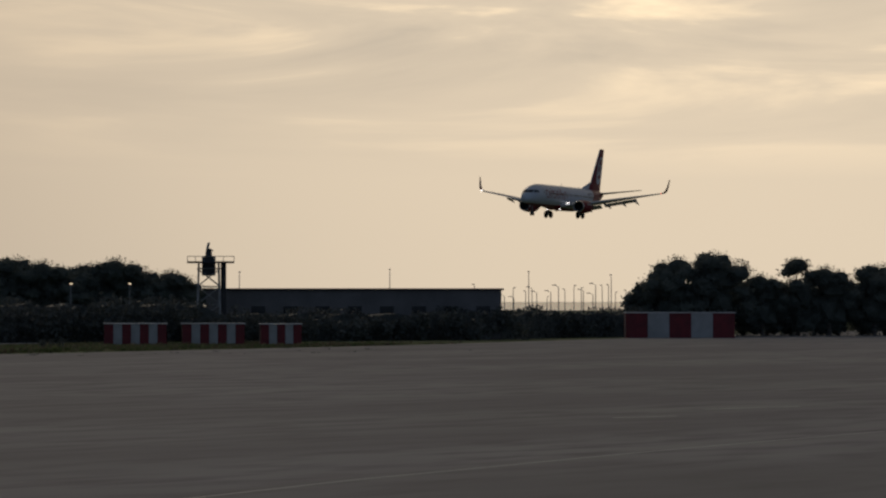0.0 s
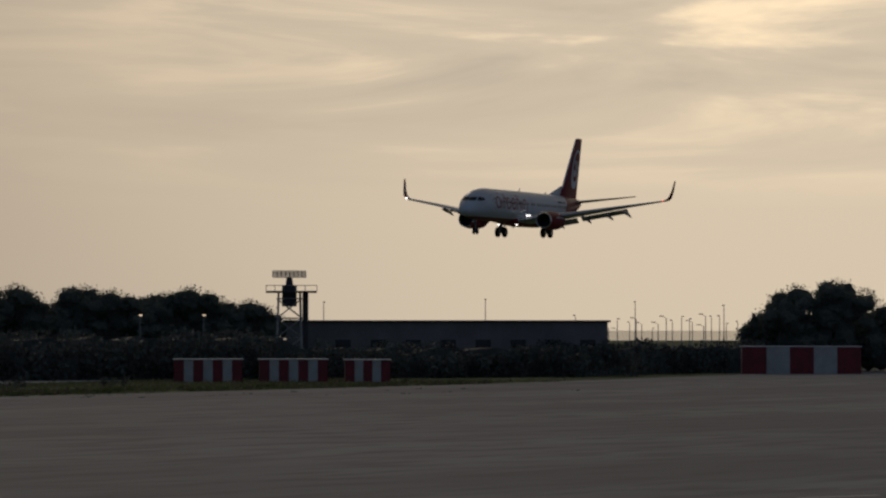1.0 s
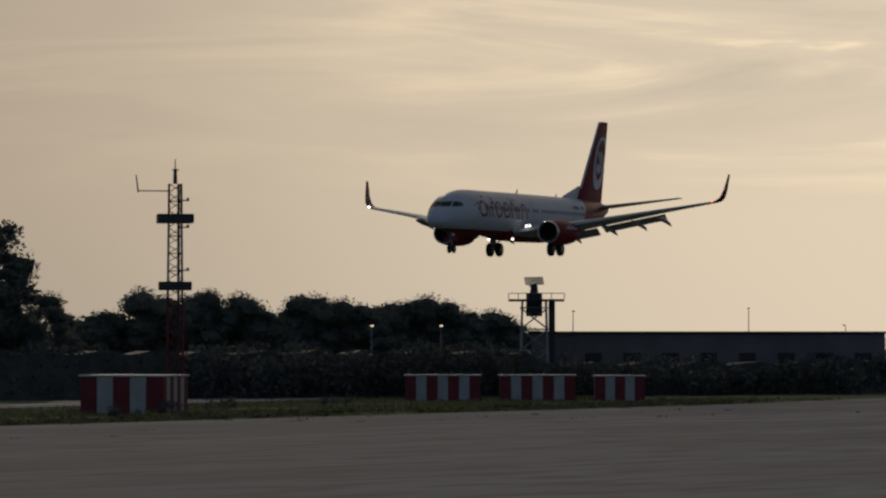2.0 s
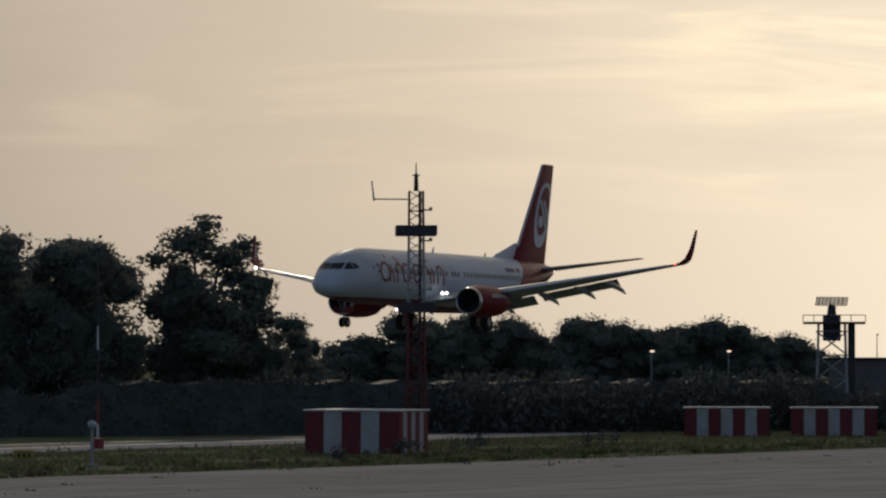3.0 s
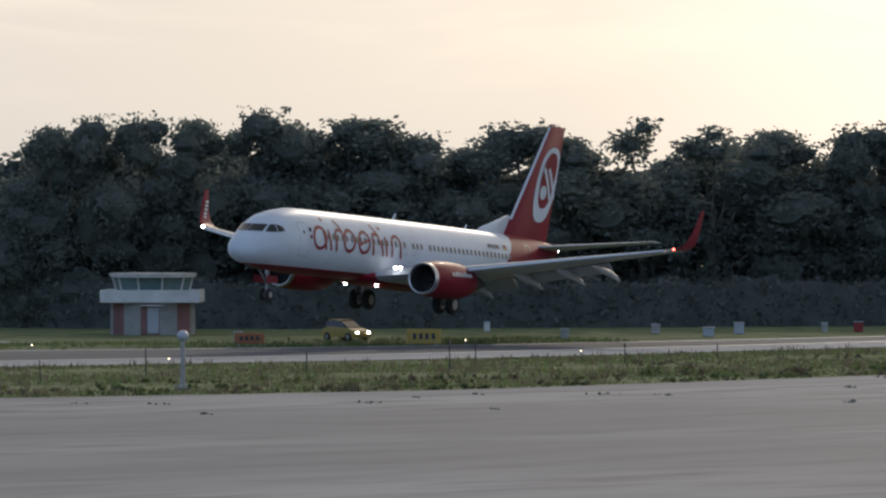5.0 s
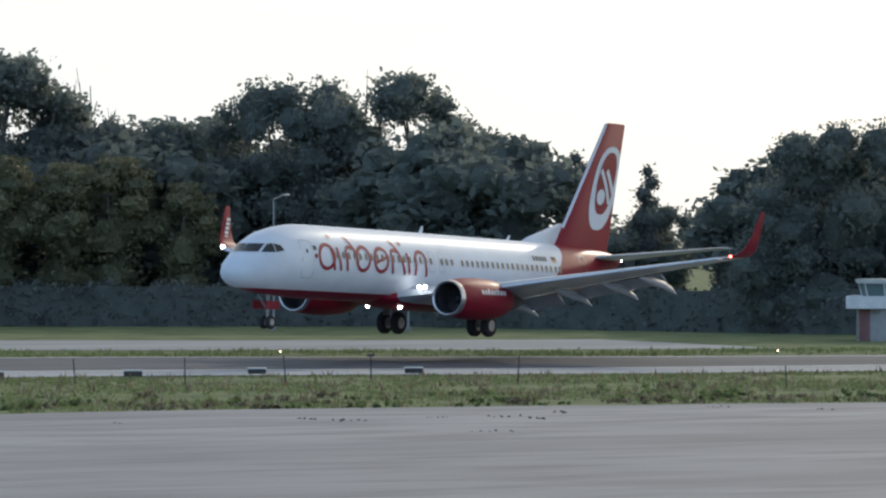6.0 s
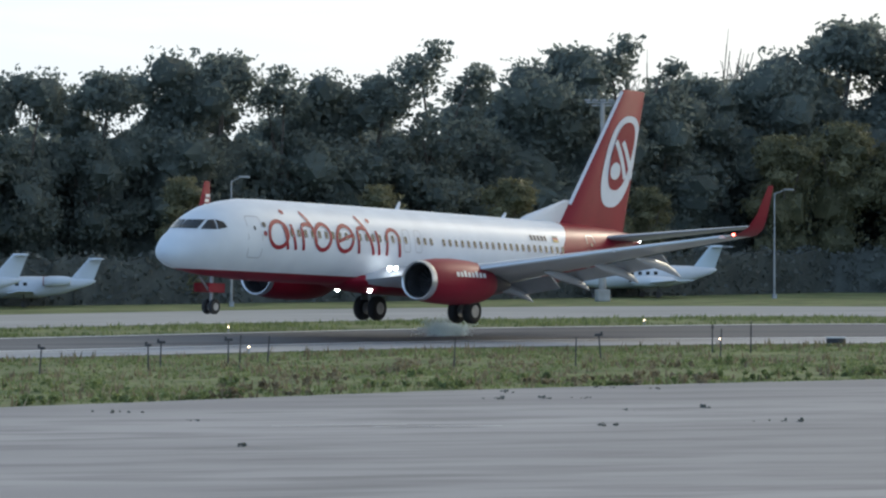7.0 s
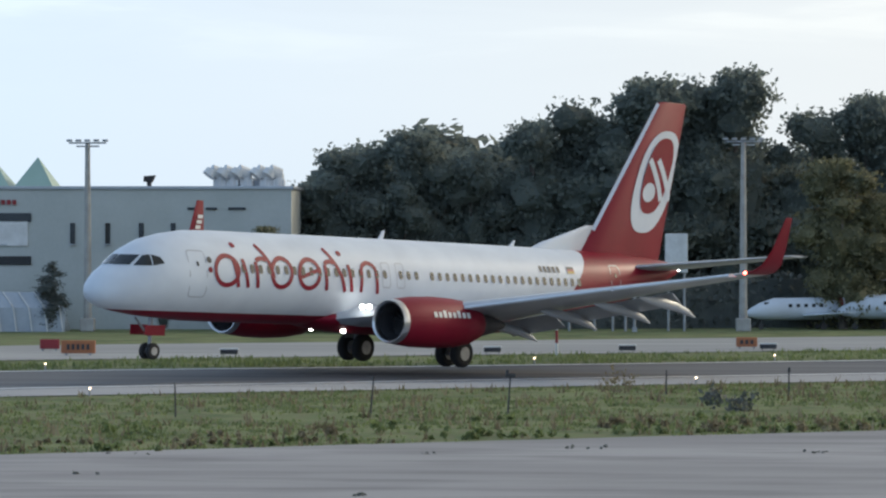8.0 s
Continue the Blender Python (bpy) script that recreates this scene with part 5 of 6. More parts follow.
post_a, post_b = fence_post(pose(24.0, 156.0, 0), 1.0, True), fence_post(pose(40.4, 153.4, 0), 1.15, False)
for i, (x, y, s) in enumerate(((27.1, 158.2, 1), (28.6, 157.5, 1), (35.4, 153.4, 1), (49.9, 166.0, 1.1), (51.4, 165.2, 1.2), (47.2, 155.9, 1.2), (72.8, 164.0, 1.2), (59.5, 166.5, 1),
                               (85.1, 147.7, .9), (109.9, 152.1, 1.25), (115.6, 157.8, 1), (131.2, 157.9, .7), (23.0, 152.6, 1), (26.8, 153.8, 1.15), (-5.5, 132.3, 1.2),
                               (-.9, 133.6, 1.35), (5.0, 150.5, .8), (-12.0, 132, 1), (9.5, 148.0, 1.0), (63.0, 162.0, 1.1), (68.2, 163.0, 1.1), (43.5, 161.0, 1.0), (93, 152, 1.1),
                               (101, 151, .9), (122, 154, .9), (135.5, 148, 1.4), (78.5, 160.5, 1.1), (18.5, 150.5, 1.0))):
    copy_thing(post_a if i % 3 == 0 else post_b, pose(x, y, 0, 0, 4 * math.sin(i), 25 * i) @ Matrix.Diagonal((1, 1, s, 1)))


# ---- parked small aircraft ----
def small_aircraft(kind, accent):
    """x ahead; about 11 m long."""
    a = empty("parked_jet" if kind == "jet" else "parked_turboprop")
    tagged(a, "white parked business jet with swept tail" if kind == "jet" else "white parked turboprop with a high tailplane", "aircraft", "parked small aircraft")
    bm = bmesh.new()
    prof = [(5.4, .05, 1.2), (5.1, .3, 1.22), (4.3, .6, 1.35), (3.2, .8, 1.5), (-1.0, .82, 1.5), (-3.2, .6, 1.65), (-5.2, .2, 1.9), (-5.5, .05, 1.95)]
    rings = [[Vector((x, r * math.cos(6.2832 * i / 16), z + r * math.sin(6.2832 * i / 16))) for i in range(16)] for x, r, z in prof]
    smooth(part("fuselage", loft(bm, rings), SKIN_WHITE, a), 60)
    for s in (1, -1):
        bm = bmesh.new()
        loft(bm, [wing_ring(1.2, -1.0, s * .5, 1.0, .12), wing_ring(-.3 if kind == "jet" else .5, -1.2, s * 5.4, 1.3, .1)])
        smooth(part("wing", bm, SKIN_WHITE, a), 50)
        bm = bmesh.new()
        zt = 3.55
        loft(bm, [wing_ring(-5.0, -5.9, s * .05, zt, .1), wing_ring(-5.5, -6.1, s * 1.9, zt + .05, .1)])
        smooth(part("tailplane", bm, SKIN_WHITE, a), 50)
        bm = bmesh.new()
        if kind == "jet":
            lathe_x(bm, [(-1.7, .3), (-1.9, .38), (-3.0, .38), (-3.7, .25)], (0, s * 1.15, 1.95), 14)
        else:
            lathe_x(bm, [(2.2, .1), (1.9, .3), (.8, .4), (-1.0, .3), (-1.5, .08)], (0, s * 1.9, 1.2), 14)
        e = smooth(part("engine", bm, SKIN_WHITE, a), 60)
        bm = bmesh.new()
        if kind == "jet":
            tube(bm, (-1.66, s * 1.15, 1.95), (-1.72, s * 1.15, 1.95), .36, .36, 14)
            part("intake_cover", bm, RED, e, "red intake cover")
        else:
            tube(bm, (2.0, s * 1.9, 1.2), (2.4, s * 1.9, 1.2), .14, .02, 8)
            part("spinner", bm, DARK, e)
        for x_ in ((-.2,),):
            bm = bmesh.new()
            tube(bm, (x_[0], s * 1.3, 1.0), (x_[0], s * 1.3, .25), .05, .05, 6)
            tube(bm, (x_[0], s * 1.3 - .08, .25), (x_[0], s * 1.3 + .08, .25), .25, .25, 12)
            part("main_wheel", bm, DARK, a)
        for k in range(5):
            bm = bmesh.new()
            box(bm, (2.2 - k * .62, s * .80, 1.75), (.28, .06, .24), 0, .02)
            part("cabin_window", bm, GLASS, a)
    bm = bmesh.new()
    box(bm, (3.75, 0, 1.86), (.7, .95, .28), 0, .08)
    part("cockpit_window", bm, GLASS, a)
    bm = bmesh.new()
    loft(bm, [upright_ring(-3.4, -5.3, 1.9, .1), upright_ring(-5.0, -6.0, 3.7, .1)])
    smooth(part("fin", bm, accent, a), 50)
    bm = bmesh.new()
    tube(bm, (4.2, 0, 1.1), (4.2, 0, .2), .04, .04, 6)
    tube(bm, (4.2, -.06, .2), (4.2, .06, .2), .2, .2, 12)
    part("nose_wheel", bm, DARK, a)
    return a


PALE_BLUE = material("pale_blue_paint", (.55, .64, .70), (.46, .55, .62), scale=.6, rough=.35, coat=.3)
JET, PROP = small_aircraft("jet", SKIN_WHITE), small_aircraft("turboprop", PALE_BLUE)
PROP.matrix_basis = pose(76.5, 270.5, 0, 0, 0, 190)
JET.matrix_basis = pose(24.0, 247.5, 0, 0, 0, 176) @ Matrix.Scale(.95, 4)
for x, y, r, k in ((21.5, 250.0, 190, .95), (17.5, 248.5, 200, .9), (30.0, 253.0, 168, .9), (-11.6, 241.0, 186, 1.05), (-14.6, 243.0, 188, 1.05)):
    copy_thing(JET, pose(x, y, 0, 0, 0, r) @ Matrix.Scale(k, 4))


# ---- poles, signs and the terminal at the far left ----
def floodlight_pole(place, high):
    p = empty("floodlight_pole", place)
    tagged(p, "tall pale concrete floodlight pole with a crossarm", "floodlight", "floodlight poles")
    bm = bmesh.new()
    tube(bm, (0, 0, 0), (0, 0, high), .27, .15, 10)
    box(bm, (0, 0, .4), (.9, .9, .8), 0, .05)
    part("pole", bm, CONC_POST, p)
    bm = bmesh.new()
    box(bm, (0, 0, high + .05), (2.3, .12, .1))
    box(bm, (0, .2, high - .15), (1.4, .12, .1))
    arm = part("crossarm", bm, STEEL, p)
    for k in range(5):
        bm = bmesh.new()
        box(bm, (-1.1 + k * .55, -.12, high + .2), (.34, .3, .14), 0, .02)
        part("floodlight", bm, STEEL, arm)


floodlight_pole(pose(70.5, 260.5, 0), 13.5)
floodlight_pole(pose(12.8, 243.0, 0), 11.6)
floodlight_pole(pose(-27.4, 242.0, 0), 11.5)
lamp_post(pose(109.5, 264, 0, 0, 0, 30), 9.5)
lamp_post(pose(6.1, 241.5, 0, 0, 0, 0), 8.3)
lamp_post(pose(24.1, 242.0, 0, 0, 0, 0), 7.5, 2, .5)
lamp_post(pose(43.4, 252.0, 0, 0, 0, 0), 8.1, 1, .6)
lamp_post(pose(117, 257, 0, 0, 0, 20), 2.9, 1, .2, "short grey lamp on a post", "street lamps")
lamp_post(pose(84.5, 266, 0, 0, 0, 0), 7.4, 1, .8)


def panel_sign(x, y, w, z0, z1, mat, label, bars):
    s = empty("road_sign", pose(x, y, 0, 0, 0, -4))
    tagged(s, label, "sign", "large road signs")
    bm = bmesh.new()
    box(bm, (0, 0, (z0 + z1) / 2), (w, .12, z1 - z0), 0, .03)
    part("panel", bm, mat, s)
    for a in (-.35, .35):
        bm = bmesh.new()
        tube(bm, (a * w, .12, 0), (a * w, .12, z1), .09, .09, 6)
        part("post", bm, STEEL, s)
    for k in range(bars):
        bm = bmesh.new()
        box(bm, (-.1 * w, -.075, z1 - .4 - k * .55), (w * .55, .02, .16))
        part("bar", bm, WHITE if mat is BLUE else DARK, s)


panel_sign(2.9, 243.5, 2.2, 3.5, 6.0, BLUE, "large blue road sign with white bars", 3)
panel_sign(5.2, 243.3, 1.1, 3.5, 6.0, WHITE, "large white and blue road sign panel", 3)
panel_sign(8.7, 243.0, 1.4, 3.6, 6.0, WHITE, "pale grey road sign seen edge-lit", 0)


def windsock():
    w = empty("windsock", pose(1.1, 196.5, 0))
    tagged(w, "orange and white windsock drooping from a striped pole", "windsock")
    for k in range(6):
        bm = bmesh.new()
        tube(bm, (0, 0, k * .62), (0, 0, (k + 1) * .62), .07, .07, 8)
        part("pole_band", bm, RED if k % 2 else WHITE, w)
    ends = [(.0, 3.6), (.45, 3.42), (.85, 3.15), (1.15, 2.75), (1.35, 2.35), (1.5, 1.9)]
    for k in range(5):
        bm = bmesh.new()
        tube(bm, (ends[k][0], 0, ends[k][1]), (ends[k + 1][0], 0, ends[k + 1][1]), .34 - .045 * k, .30 - .045 * k, 12)
        smooth(part("sock_band", bm, WHITE if k % 2 else WIND, w), 50)


WIND = material("windsock_orange", (.75, .20, .05), (.6, .15, .04), scale=1, rough=.8)
windsock()


def terminal():
    b = empty("terminal_building", pose(-15.2, 247.0, 0))
    tagged(b, "pale cream flat-roofed airport building with slit windows", "building")
    bm = bmesh.new()
    box(bm, (-30, 12, 4.4), (60, 24, 8.8))
    part("wall", bm, RENDER_WALL, b)
    bm = bmesh.new()
    box(bm, (-30, 12, 8.86), (60.3, 24.3, .2), 0, .03)
    part("roof_edge", bm, GREY, b)
    for x in (-13.7, -11.5, -9.4, -7.4, -18, -20, -22):
        bm = bmesh.new()
        box(bm, (x, -.02, 6.0), (.3, .14, 1.3), 0, .02)
        part("slit_window", bm, GLASS, b)
        bm = bmesh.new()
        box(bm, (x, -.1, 5.3), (.4, .25, .06))
        part("sill", bm, GREY, b)
    for x, w in ((-6.2, .6), (-5.0, .7), (-3.4, 1.1)):
        bm = bmesh.new()
        box(bm, (x, -.03, 7.55), (w, .16, .16), 0, .02)
        part("vent_slot", bm, GLASS, b)
    for z in (7.0, 4.3):
        bm = bmesh.new()
        box(bm, (-17.6, -.03, z), (2.6, .16, .55), 0, .02)
        part("window_band", bm, GLASS, b)
    bm = bmesh.new()
    box(bm, (-17.7, -.06, 6.0), (2.4, .1, 1.6), 0, .02)
    part("sign_panel", bm, WHITE, b)
    for k in range(4):
        bm = bmesh.new()
        box(bm, (-18.4 + .35 * k, -.13, 7.95), (.24, .04, .3))
        part("red_bar", bm, RED, b)
    for k, x in enumerate((-4.6, -3.8, -2.9, -1.7, -.9)):
        bm = bmesh.new()
        tube(bm, (x, 1.5, 8.9), (x, 1.5, 9.75), .34, .34, 12)
        tube(bm, (x + .12, 1.5, 9.72), (x - .5, 1.2, 9.95), .37, .40, 12)
        tube(bm, (x - .45, 1.2, 9.95), (x - .68, 1.1, 9.62), .38, .44, 12)
        box(bm, (x, 1.6, 9.15), (.8, .7, .5), 0, .05)
        part("roof_duct", bm, WHITE, b)
    bm = bmesh.new()
    box(bm, (-2.9, 2.4, 9.2), (4.2, 1.2, .6), 0, .05)
    part("plant_box", bm, GREY, b)
    bm = bmesh.new()
    tube(bm, (-9.0, 1.0, 8.9), (-9.0, 1.0, 9.3), .15, .15, 8)
    loft(bm, [[Vector((-9.35, 1.3, 9.25)), Vector((-8.8, 1.3, 9.2)), Vector((-8.8, .7, 9.2)), Vector((-9.35, .7, 9.25))],
              [Vector((-9.3, 1.4, 9.6)), Vector((-8.6, 1.4, 9.65)), Vector((-8.6, .6, 9.65)), Vector((-9.3, .6, 9.6))]])
    part("roof_vent", bm, DARK, b)
    p = empty("pyramid_roof_building", pose(-36.0, 275.0, 0))
    tagged(p, "building with a pale green pyramid roof", "building")
    bm = bmesh.new()
    box(bm, (0, 0, 4.4), (6, 6, 8.8))
    part("wall", bm, RENDER_WALL, p)
    for x, h in ((-1.6, 11.0), (1.4, 11.3)):
        bm = bmesh.new()
        vs = [bm.verts.new(q) for q in ((x - 1.6, -3, 8.8), (x + 1.6, -3, 8.8), (x + 1.6, 3, 8.8), (x - 1.6, 3, 8.8), (x, 0, h))]
        bm.faces.new(vs[3::-1])
        for i in range(4):
            bm.faces.new((vs[i], vs[(i + 1) % 4], vs[4]))
        part("pyramid_roof", bm, GREEN_ROOF, p)
    c = empty("carport", pose(-31.5, 241.0, 0))
    tagged(c, "low pale fabric-roofed carport with ribbed side", "carport")
    for k in range(7):
        bm = bmesh.new()
        x = -3 + k * .95
        tube(bm, (x, 0, 0), (x - .2, 0, 1.5), .05, .05, 5)
        tube(bm, (x - .2, 0, 1.5), (x - .9, .6, 2.4), .05, .05, 5)
        part("rib", bm, WHITE, c)
    bm = bmesh.new()
    loft(bm, [[Vector((-4, .1, 0)), Vector((-4, .1, 1.5)), Vector((-4.4, .7, 2.4)), Vector((-4.4, 3, 2.4)), Vector((-4, 3, 0))],
              [Vector((2.8, .1, 0)), Vector((2.8, .1, 1.45)), Vector((2.0, .7, 2.4)), Vector((2.0, 3, 2.4)), Vector((2.8, 3, 0))]])
    part("cover", bm, GREY, c)


terminal()
plant(-29.6, 241.5, 4.2, 5, 1.8)
plant(-23.0, 244.5, 2.6, 5, 1.6)
plant(-17.0, 245.0, 6.5, 4, .8)


# ---- verge grass, weeds, cracks ----
def tufts(name, count, span, low, high, size, mat, label, seed, blades=5):
    rng = np.random.default_rng(seed)
    xs = rng.uniform(*span, count)
    lo, hi = np.array([low(x) for x in xs]), np.array([high(x) for x in xs])
    ys = lo + (hi - lo) * rng.random(count)
    keep = np.sin(xs * .31 + ys * .2) + np.sin(xs * .11 - ys * .43) + rng.normal(0, .9, count) > -.6
    xs, ys = xs[keep], ys[keep]
    verts, faces = [], []
    for x, y in zip(xs, ys):
        s = size * rng.uniform(.45, 1.3)
        for _ in range(blades):
            a, lean = rng.uniform(0, 6.283), rng.uniform(.1, .75) * s
            bx, by = x + rng.normal(0, .12), y + rng.normal(0, .12)
            w = .035 + .04 * s
            dx, dy = math.cos(a), math.sin(a)
            i = len(verts)
            h = s * rng.uniform(.6, 1.1)
            verts += [(bx - dy * w, by + dx * w, 0), (bx + dy * w, by - dx * w, 0), (bx + dx * lean, by + dy * lean, h)]
            faces.append((i, i + 1, i + 2))
    o = raw_part(name, verts, faces, mat)
    return tagged(o, label, "grass", kind="stuff")


tufts("grass", 42000, (-24, 260), lambda x: edge(x) + .1, lambda x: near_edge(x) - .4, .13, WEED, "short green grass tufts on the verge", 1)
tufts("dry_grass", 6500, (-24, 260), lambda x: edge(x) + .6, lambda x: near_edge(x) - .6, .34, DRY, "dry straw-coloured grass stalks on the verge", 2, 4)
tufts("grass", 7000, (-30, 150), lambda x: far_edge(x) + .5, lambda x: far_edge(x) + 14, .25, WEED, "short green grass beyond the runway", 3, 4)
weed_rng = random.Random(9)


def clumps(name, spots, mat, label, leaf, count):
    """Low leafy clumps (x, y, half width, height) as one growth."""
    verts, faces = [], []
    for i, (x, y, w, h) in enumerate(spots):
        rng = random.Random(300 + i)
        lobes = [(x + rng.uniform(-w, w), y + rng.uniform(-.5, .5), rng.uniform(.15, .7) * h, rng.uniform(.3, .5) * h, .9) for _ in range(7)]
        v, f = leaf_cloud(lobes, count, leaf, 300 + i)
        base = len(verts)
        verts += [(a, b, max(0.0, c)) for a, b, c in v]
        faces += [[base + k for k in q] for q in f]
    return tagged(raw_part(name, verts, faces, mat), label, "weeds", kind="stuff")


spots_green, spots_dry = [], []
for k in range(330):
    x = -20 + k * .8 + weed_rng.uniform(-1.5, 1.5)
    off = abs(weed_rng.gauss(0, 6.0)) + .4
    y = min(edge(x) + off, near_edge(x) - 1)
    spot = (x, y, weed_rng.uniform(.4, 2.0), weed_rng.uniform(.12, .5) * weed_rng.uniform(.6, 1.2))
    (spots_green if weed_rng.random() < .6 else spots_dry).append(spot)
spots_dry += [(139.0, 141.5, .7, 1.9), (2.9, 147.1, .3, 1.4), (72, 150, .8, .9), (36, 147, .9, .8), (33, 150, 1.0, .7), (152, 147, 1.2, .8)]
clumps("weeds", spots_green, WEED, "leafy green weeds along the apron's edge", .1, 150)
clumps("dry_weeds", spots_dry, DRY, "dry brown weed clumps in the verge", .1, 130)
clumps("dark_bushes", [(6.9, 136.7, .8, 1.0), (182, 152, 1.6, 1.3), (190, 155, 2.0, 1.2), (178, 150, 1.2, 1.0), (168, 146, 1.5, .8), (205, 155, 2, 1.0)], SCRUB, "dark low bushes on the verge", .12, 260)
# tufts and dark cracks on the apron
crack_rng = random.Random(31)
spots_crack = []
for k in range(80):
    x = crack_rng.uniform(-14, 215)
    y = edge(x) - crack_rng.uniform(2, 24) * (1 if k % 3 else .4)
    spots_crack.append((x, y, crack_rng.choice((.12, .2, .35, .8)), crack_rng.uniform(.05, .15)))
clumps("joint_weeds", spots_crack, SCRUB, "small dark weeds in the apron's joints", .05, 80)


def apron_marks():
    rng = random.Random(77)
    for k in range(64):
        x = rng.uniform(-30, 240)
        d = rng.uniform(4, 70)
        ln = rng.uniform(2.0, 9.0)
        y = edge(x) - d
        bm = bmesh.new()
        n = 12
        w = rng.uniform(.03, .09)
        top, bot = [], []
        for i in range(n + 1):
            u = i / n
            yy = y + .35 * math.sin(u * 5 + k) * rng.uniform(.6, 1)
            ww = w * (0.4 + math.sin(math.pi * u)) * rng.uniform(.6, 1.2)
            top.append(bm.verts.new((x + ln * u, yy + ww, .046)))
            bot.append(bm.verts.new((x + ln * u, yy - ww, .046)))
        for i in range(n):
            bm.faces.new((bot[i], bot[i + 1], top[i + 1], top[i]))
        pale = k % 3 == 0
        o = part("paint_streak" if pale else "crack", bm, SHOULDER if pale else DARK)
        tagged(o, "worn pale paint streak on the apron" if pale else "dark sealed crack across the apron", "marking", kind="structure")

    # the first three are glints drawn in white, the rest worn paint lines
    for name, pts, w in (("glint_and_paint_line", [(-26, -12.2), (-15.2, -10.6), (-6.1, -9.8), (4.6, -8.8), (14.0, -8.2), (40, -7)], .10), ("glint_and_paint_line", [(36.1, 8.1), (39.3, 6.9)], .3),
                         ("glint_and_paint_line", [(48.6, 10.2), (54.6, 8.5)], .3), ("glint_and_paint_line", [(95.6, 105.4), (100, 103.2)], .22), ("glint_and_paint_line", [(20.5, 112.2), (24.5, 112.2)], .16),
                         ("glint_and_paint_line", [(23.3, 111.2), (27.0, 110.9)], .14)):
        bm = bmesh.new()
        ribbon(bm, pts, w, lambda u, v: Vector((u, v, .048)))
        tagged(part(name, bm, WHITE), "white apron line, one of several painted-in glints and worn paint lines", "marking", kind="structure")


apron_marks()


# ---- tyre smoke ----
SMOKE = material("tyre_smoke", (.90, .975, .99), (.85, .95, .975), scale=.5, rough=1.0, through_leaf=.72)
PUFFS = []


def smoke_puff(seed, r, count):
    """A soft ball of fine droplets, thick inside and thin at its rim."""
    rng = np.random.default_rng(seed)
    d = rng.normal(size=(count, 3))
    d /= np.linalg.norm(d, axis=1)[:, None]
    lump = 1 + .35 * np.sin(d[:, 0] * 4 + seed) * np.sin(d[:, 2] * 5 + 2 * seed) + .25 * np.sin(d[:, 1] * 7 + seed)
    c = d * (r * lump * rng.random(count) ** .62 * rng.uniform(.6, 1.15, count))[:, None] * np.array((1.55, 1.0, .9))
    a, b = rng.normal(size=(count, 3)), rng.normal(size=(count, 3))
    s = rng.uniform(.012, .026, (count, 1))
    verts = np.stack([c - a * s, c + b * s, c + a * s - b * s * .5], 1).reshape(-1, 3)
    o = raw_part("smoke_puff", verts.tolist(), np.arange(count * 3).reshape(-1, 3).tolist(), SMOKE)
    tagged(o, "pale blue-white puff of tyre smoke", "smoke", "tyre smoke puffs")
    return o


smoke_rng = random.Random(4)
for k in range(34):
    # place along the runway, the moment when it wells up, and how far it rises
    x = 45.0 - k * .58
    grown = min(1, max(0, (x - 27) / 9))
    size = .55 + 1.0 * grown * grown * (3 - 2 * grown) * smoke_rng.uniform(.7, 1.1)
    size *= .5 if k < 6 else 1
    PUFFS.append((smoke_puff(k + 1, size, int(9500 * size * size) + 1500), x + smoke_rng.uniform(-.4, .4), 190.5 + smoke_rng.uniform(-2.2, 2.2),
                  6.9 + max(0, 43.2 - x) / 44.6 + smoke_rng.uniform(0, .04), size * (.5 + 1.6 * smoke_rng.random()) + .2))


# ---- birds ----
FEATHER = material("dark_feather", (.035, .033, .032), (.02, .02, .02), scale=8, rough=.8)


def small_bird():
    """x ahead, about a third of a metre across the wings."""
    b = empty("bird")
    tagged(b, "small dark bird flying low over the verge", "bird", "flock of small birds")
    bm = bmesh.new()
    lathe_x(bm, [(.13, .004), (.11, .022), (.08, .028), (.03, .04), (-.04, .034), (-.09, .014), (-.15, .02), (-.17, .004)], n=8)
    smooth(part("body", bm, FEATHER, b), 60)
    for s in (1, -1):
        bm = bmesh.new()
        loft(bm, [wing_ring(.06, -.04, s * .02, .02, .14), wing_ring(.05, -.045, s * .1, .07, .10), wing_ring(-.01, -.05, s * .18, .06, .08)])
        part("wing", bm, FEATHER, b)
    return b


BIRDS = [small_bird()]
BIRDS += [copy_thing(BIRDS[0], pose(50 + k, 150, 8)) for k in range(5)]
BIRD_SPOTS = [(53.0, 150.2, 8.45, 12), (51.9, 150.6, 7.65, -20), (52.3, 150.4, 7.15, 8), (53.7, 150.0, 6.95, 25), (51.6, 150.7, 6.6, -8), (51.8, 150.6, 6.3, 18)]


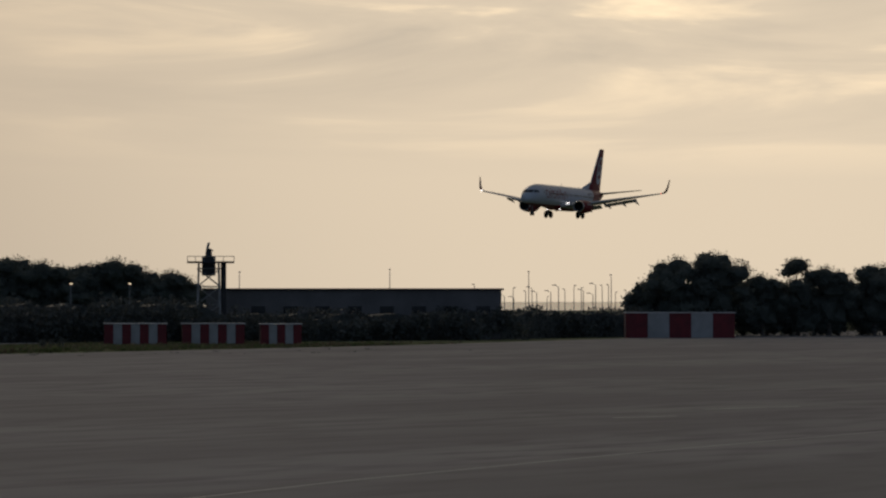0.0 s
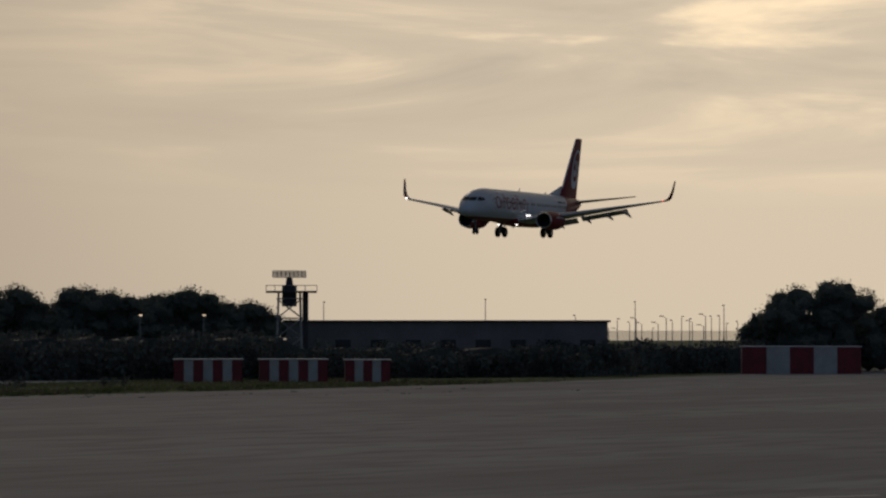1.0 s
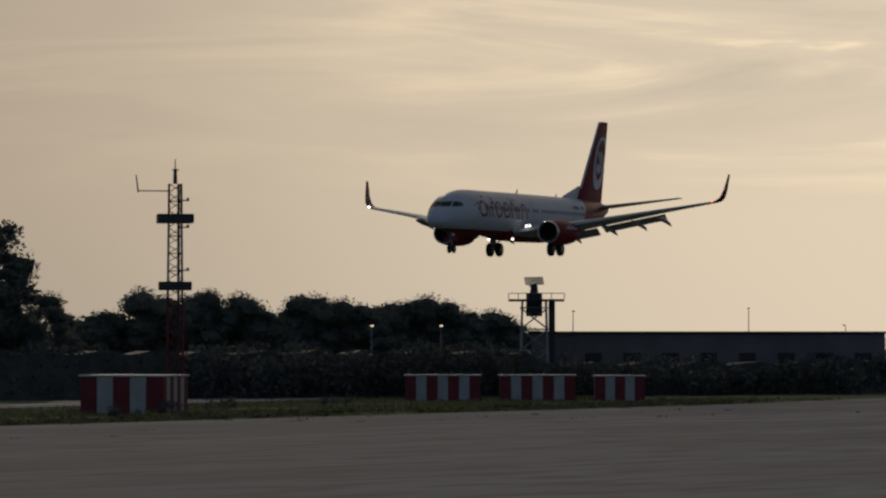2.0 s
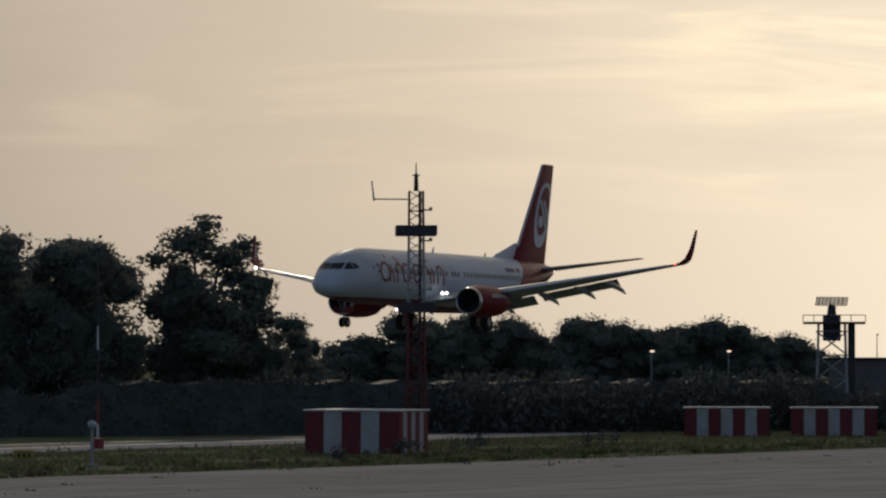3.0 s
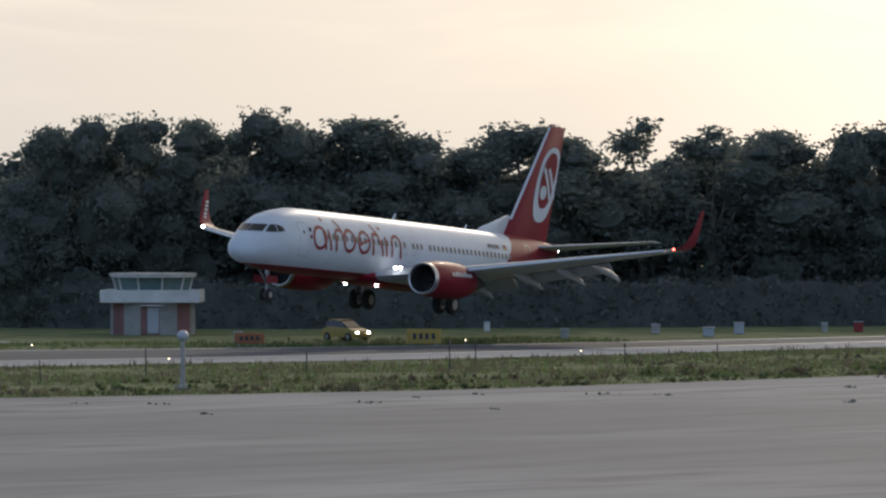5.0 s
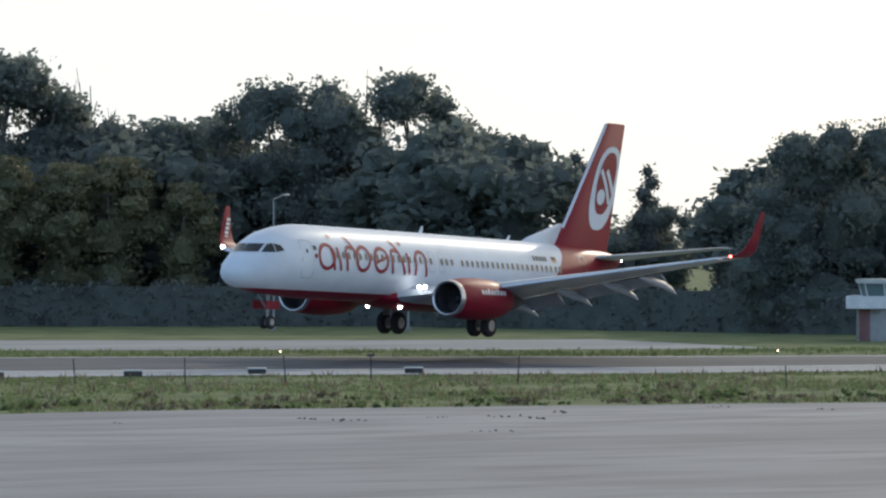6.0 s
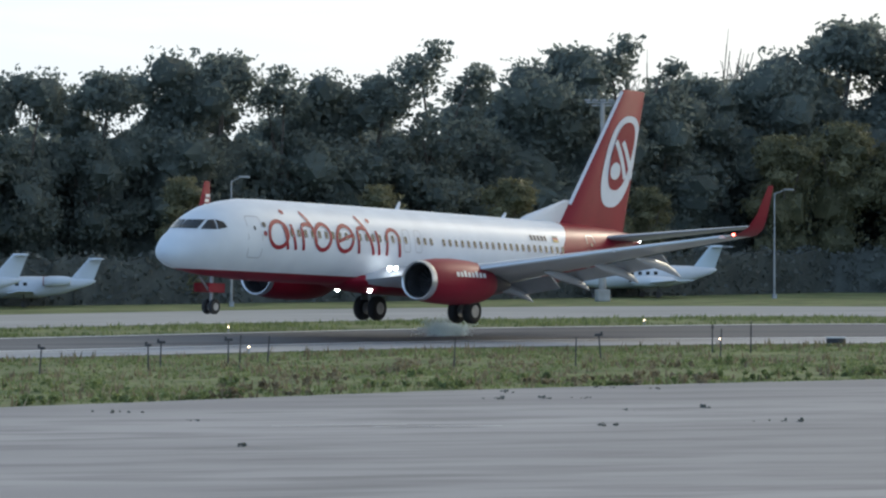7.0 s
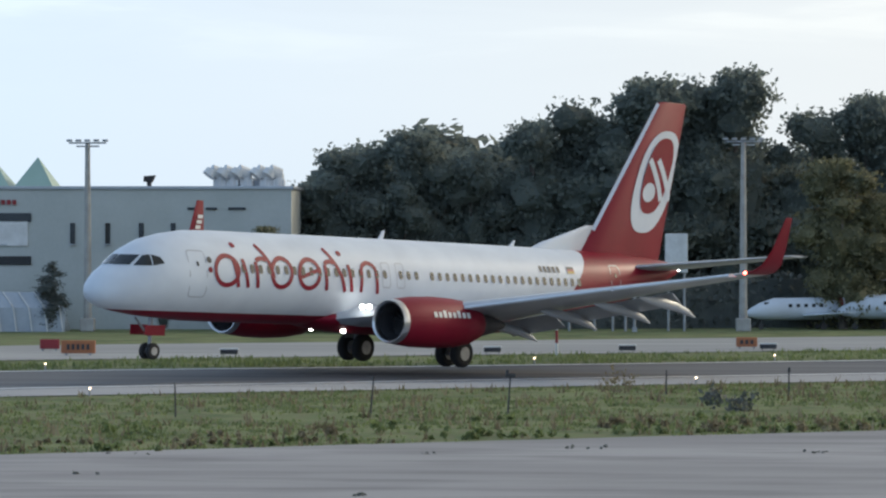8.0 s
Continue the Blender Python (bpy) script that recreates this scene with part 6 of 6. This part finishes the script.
# ---- motion ----
def motions():
    rows = [
        (0, 488.02, 249.81, 18.29, -1.46, -0.56, 188.01),
        (0.5, 392.24, 208.06, 17.26, -1.7, -0.52, 188.31),
        (1, 331.62, 186.92, 15.71, -1.24, -0.17, 189.08),
        (1.5, 286, 172.2, 14.06, -0.48, -0.13, 189.63),
        (1.7, 269.02, 167.29, 13.54, -0.27, -0.06, 190.13),
        (2.8, 204.72, 161.14, 8.49, 0.64, 0.02, 192.16),
        (3, 204.34, 168.28, 7.84, -0.09, -0.43, 194.35),
        (3.5, 191.86, 177.26, 6.28, -0.64, -1.72, 197.52),
        (4, 176.66, 186.53, 4.5, -3.71, -2.19, 199.86),
        (4.5, 155.46, 187.54, 3.01, -2.65, -2.92, 202.43),
        (5, 135.31, 192, 1.86, -2.43, -3.26, 205.25),
        (5.2, 126.03, 191.47, 1.37, -2.01, -3.04, 206.72),
        (6.3, 74.71, 191.49, 1.37, -0.6, -2.26, 214.8),
        (6.5, 65.15, 189.74, 1.16, -0.54, -2.44, 216.7),
        (7, 41.31, 187.14, 0.82, -0.61, -2.61, 220.82),
        (7.5, 19, 181.08, 0.52, -1.16, -2.45, 225.02),
        (8, -5.7, 172.17, 0.41, -1.48, -2.13, 230.35),
    ]
    walk(AIRLINER, [(t, pose(x, y, z, a, b, c)) for t, x, y, z, a, b, c in rows])
    # smoke wells up where the wheels have passed, then hangs, drifts and thins
    for ob, x, y, start, top in PUFFS:
        walk(ob, [(0.0, pose(x - 1.5, y, -4.0)), (start, pose(x - 1.5, y, -4.0)), (start + 0.1, pose(x - .8, y, top * .5)),
                  (start + 0.3, pose(x + .3, y, top, 0, 0, 10)), (8.0, pose(x + 2.6, y + 1.0, top + .6, 0, 0, 30))])
    # birds cross to the right, rolling a little
    for ob, (x, y, z, roll) in zip(BIRDS, BIRD_SPOTS):
        walk(ob, [(t, pose(x + 10.1 * (t - 6.5), y - 3.6 * (t - 6.5), z + .25 * (t - 6.5), roll + 9 * math.sin(4 * t), 0, -20)) for t in (0, 2, 4, 5, 5.5, 6, 6.3, 6.5, 6.7, 7, 7.5, 8)])
    # the radar aerial turns once in about three and a half seconds
    walk(RADAR_AERIAL, [(t * .5, pose(0, 0, 0, 0, 0, 104 * (t * .5 - .87))) for t in range(17)])


motions()
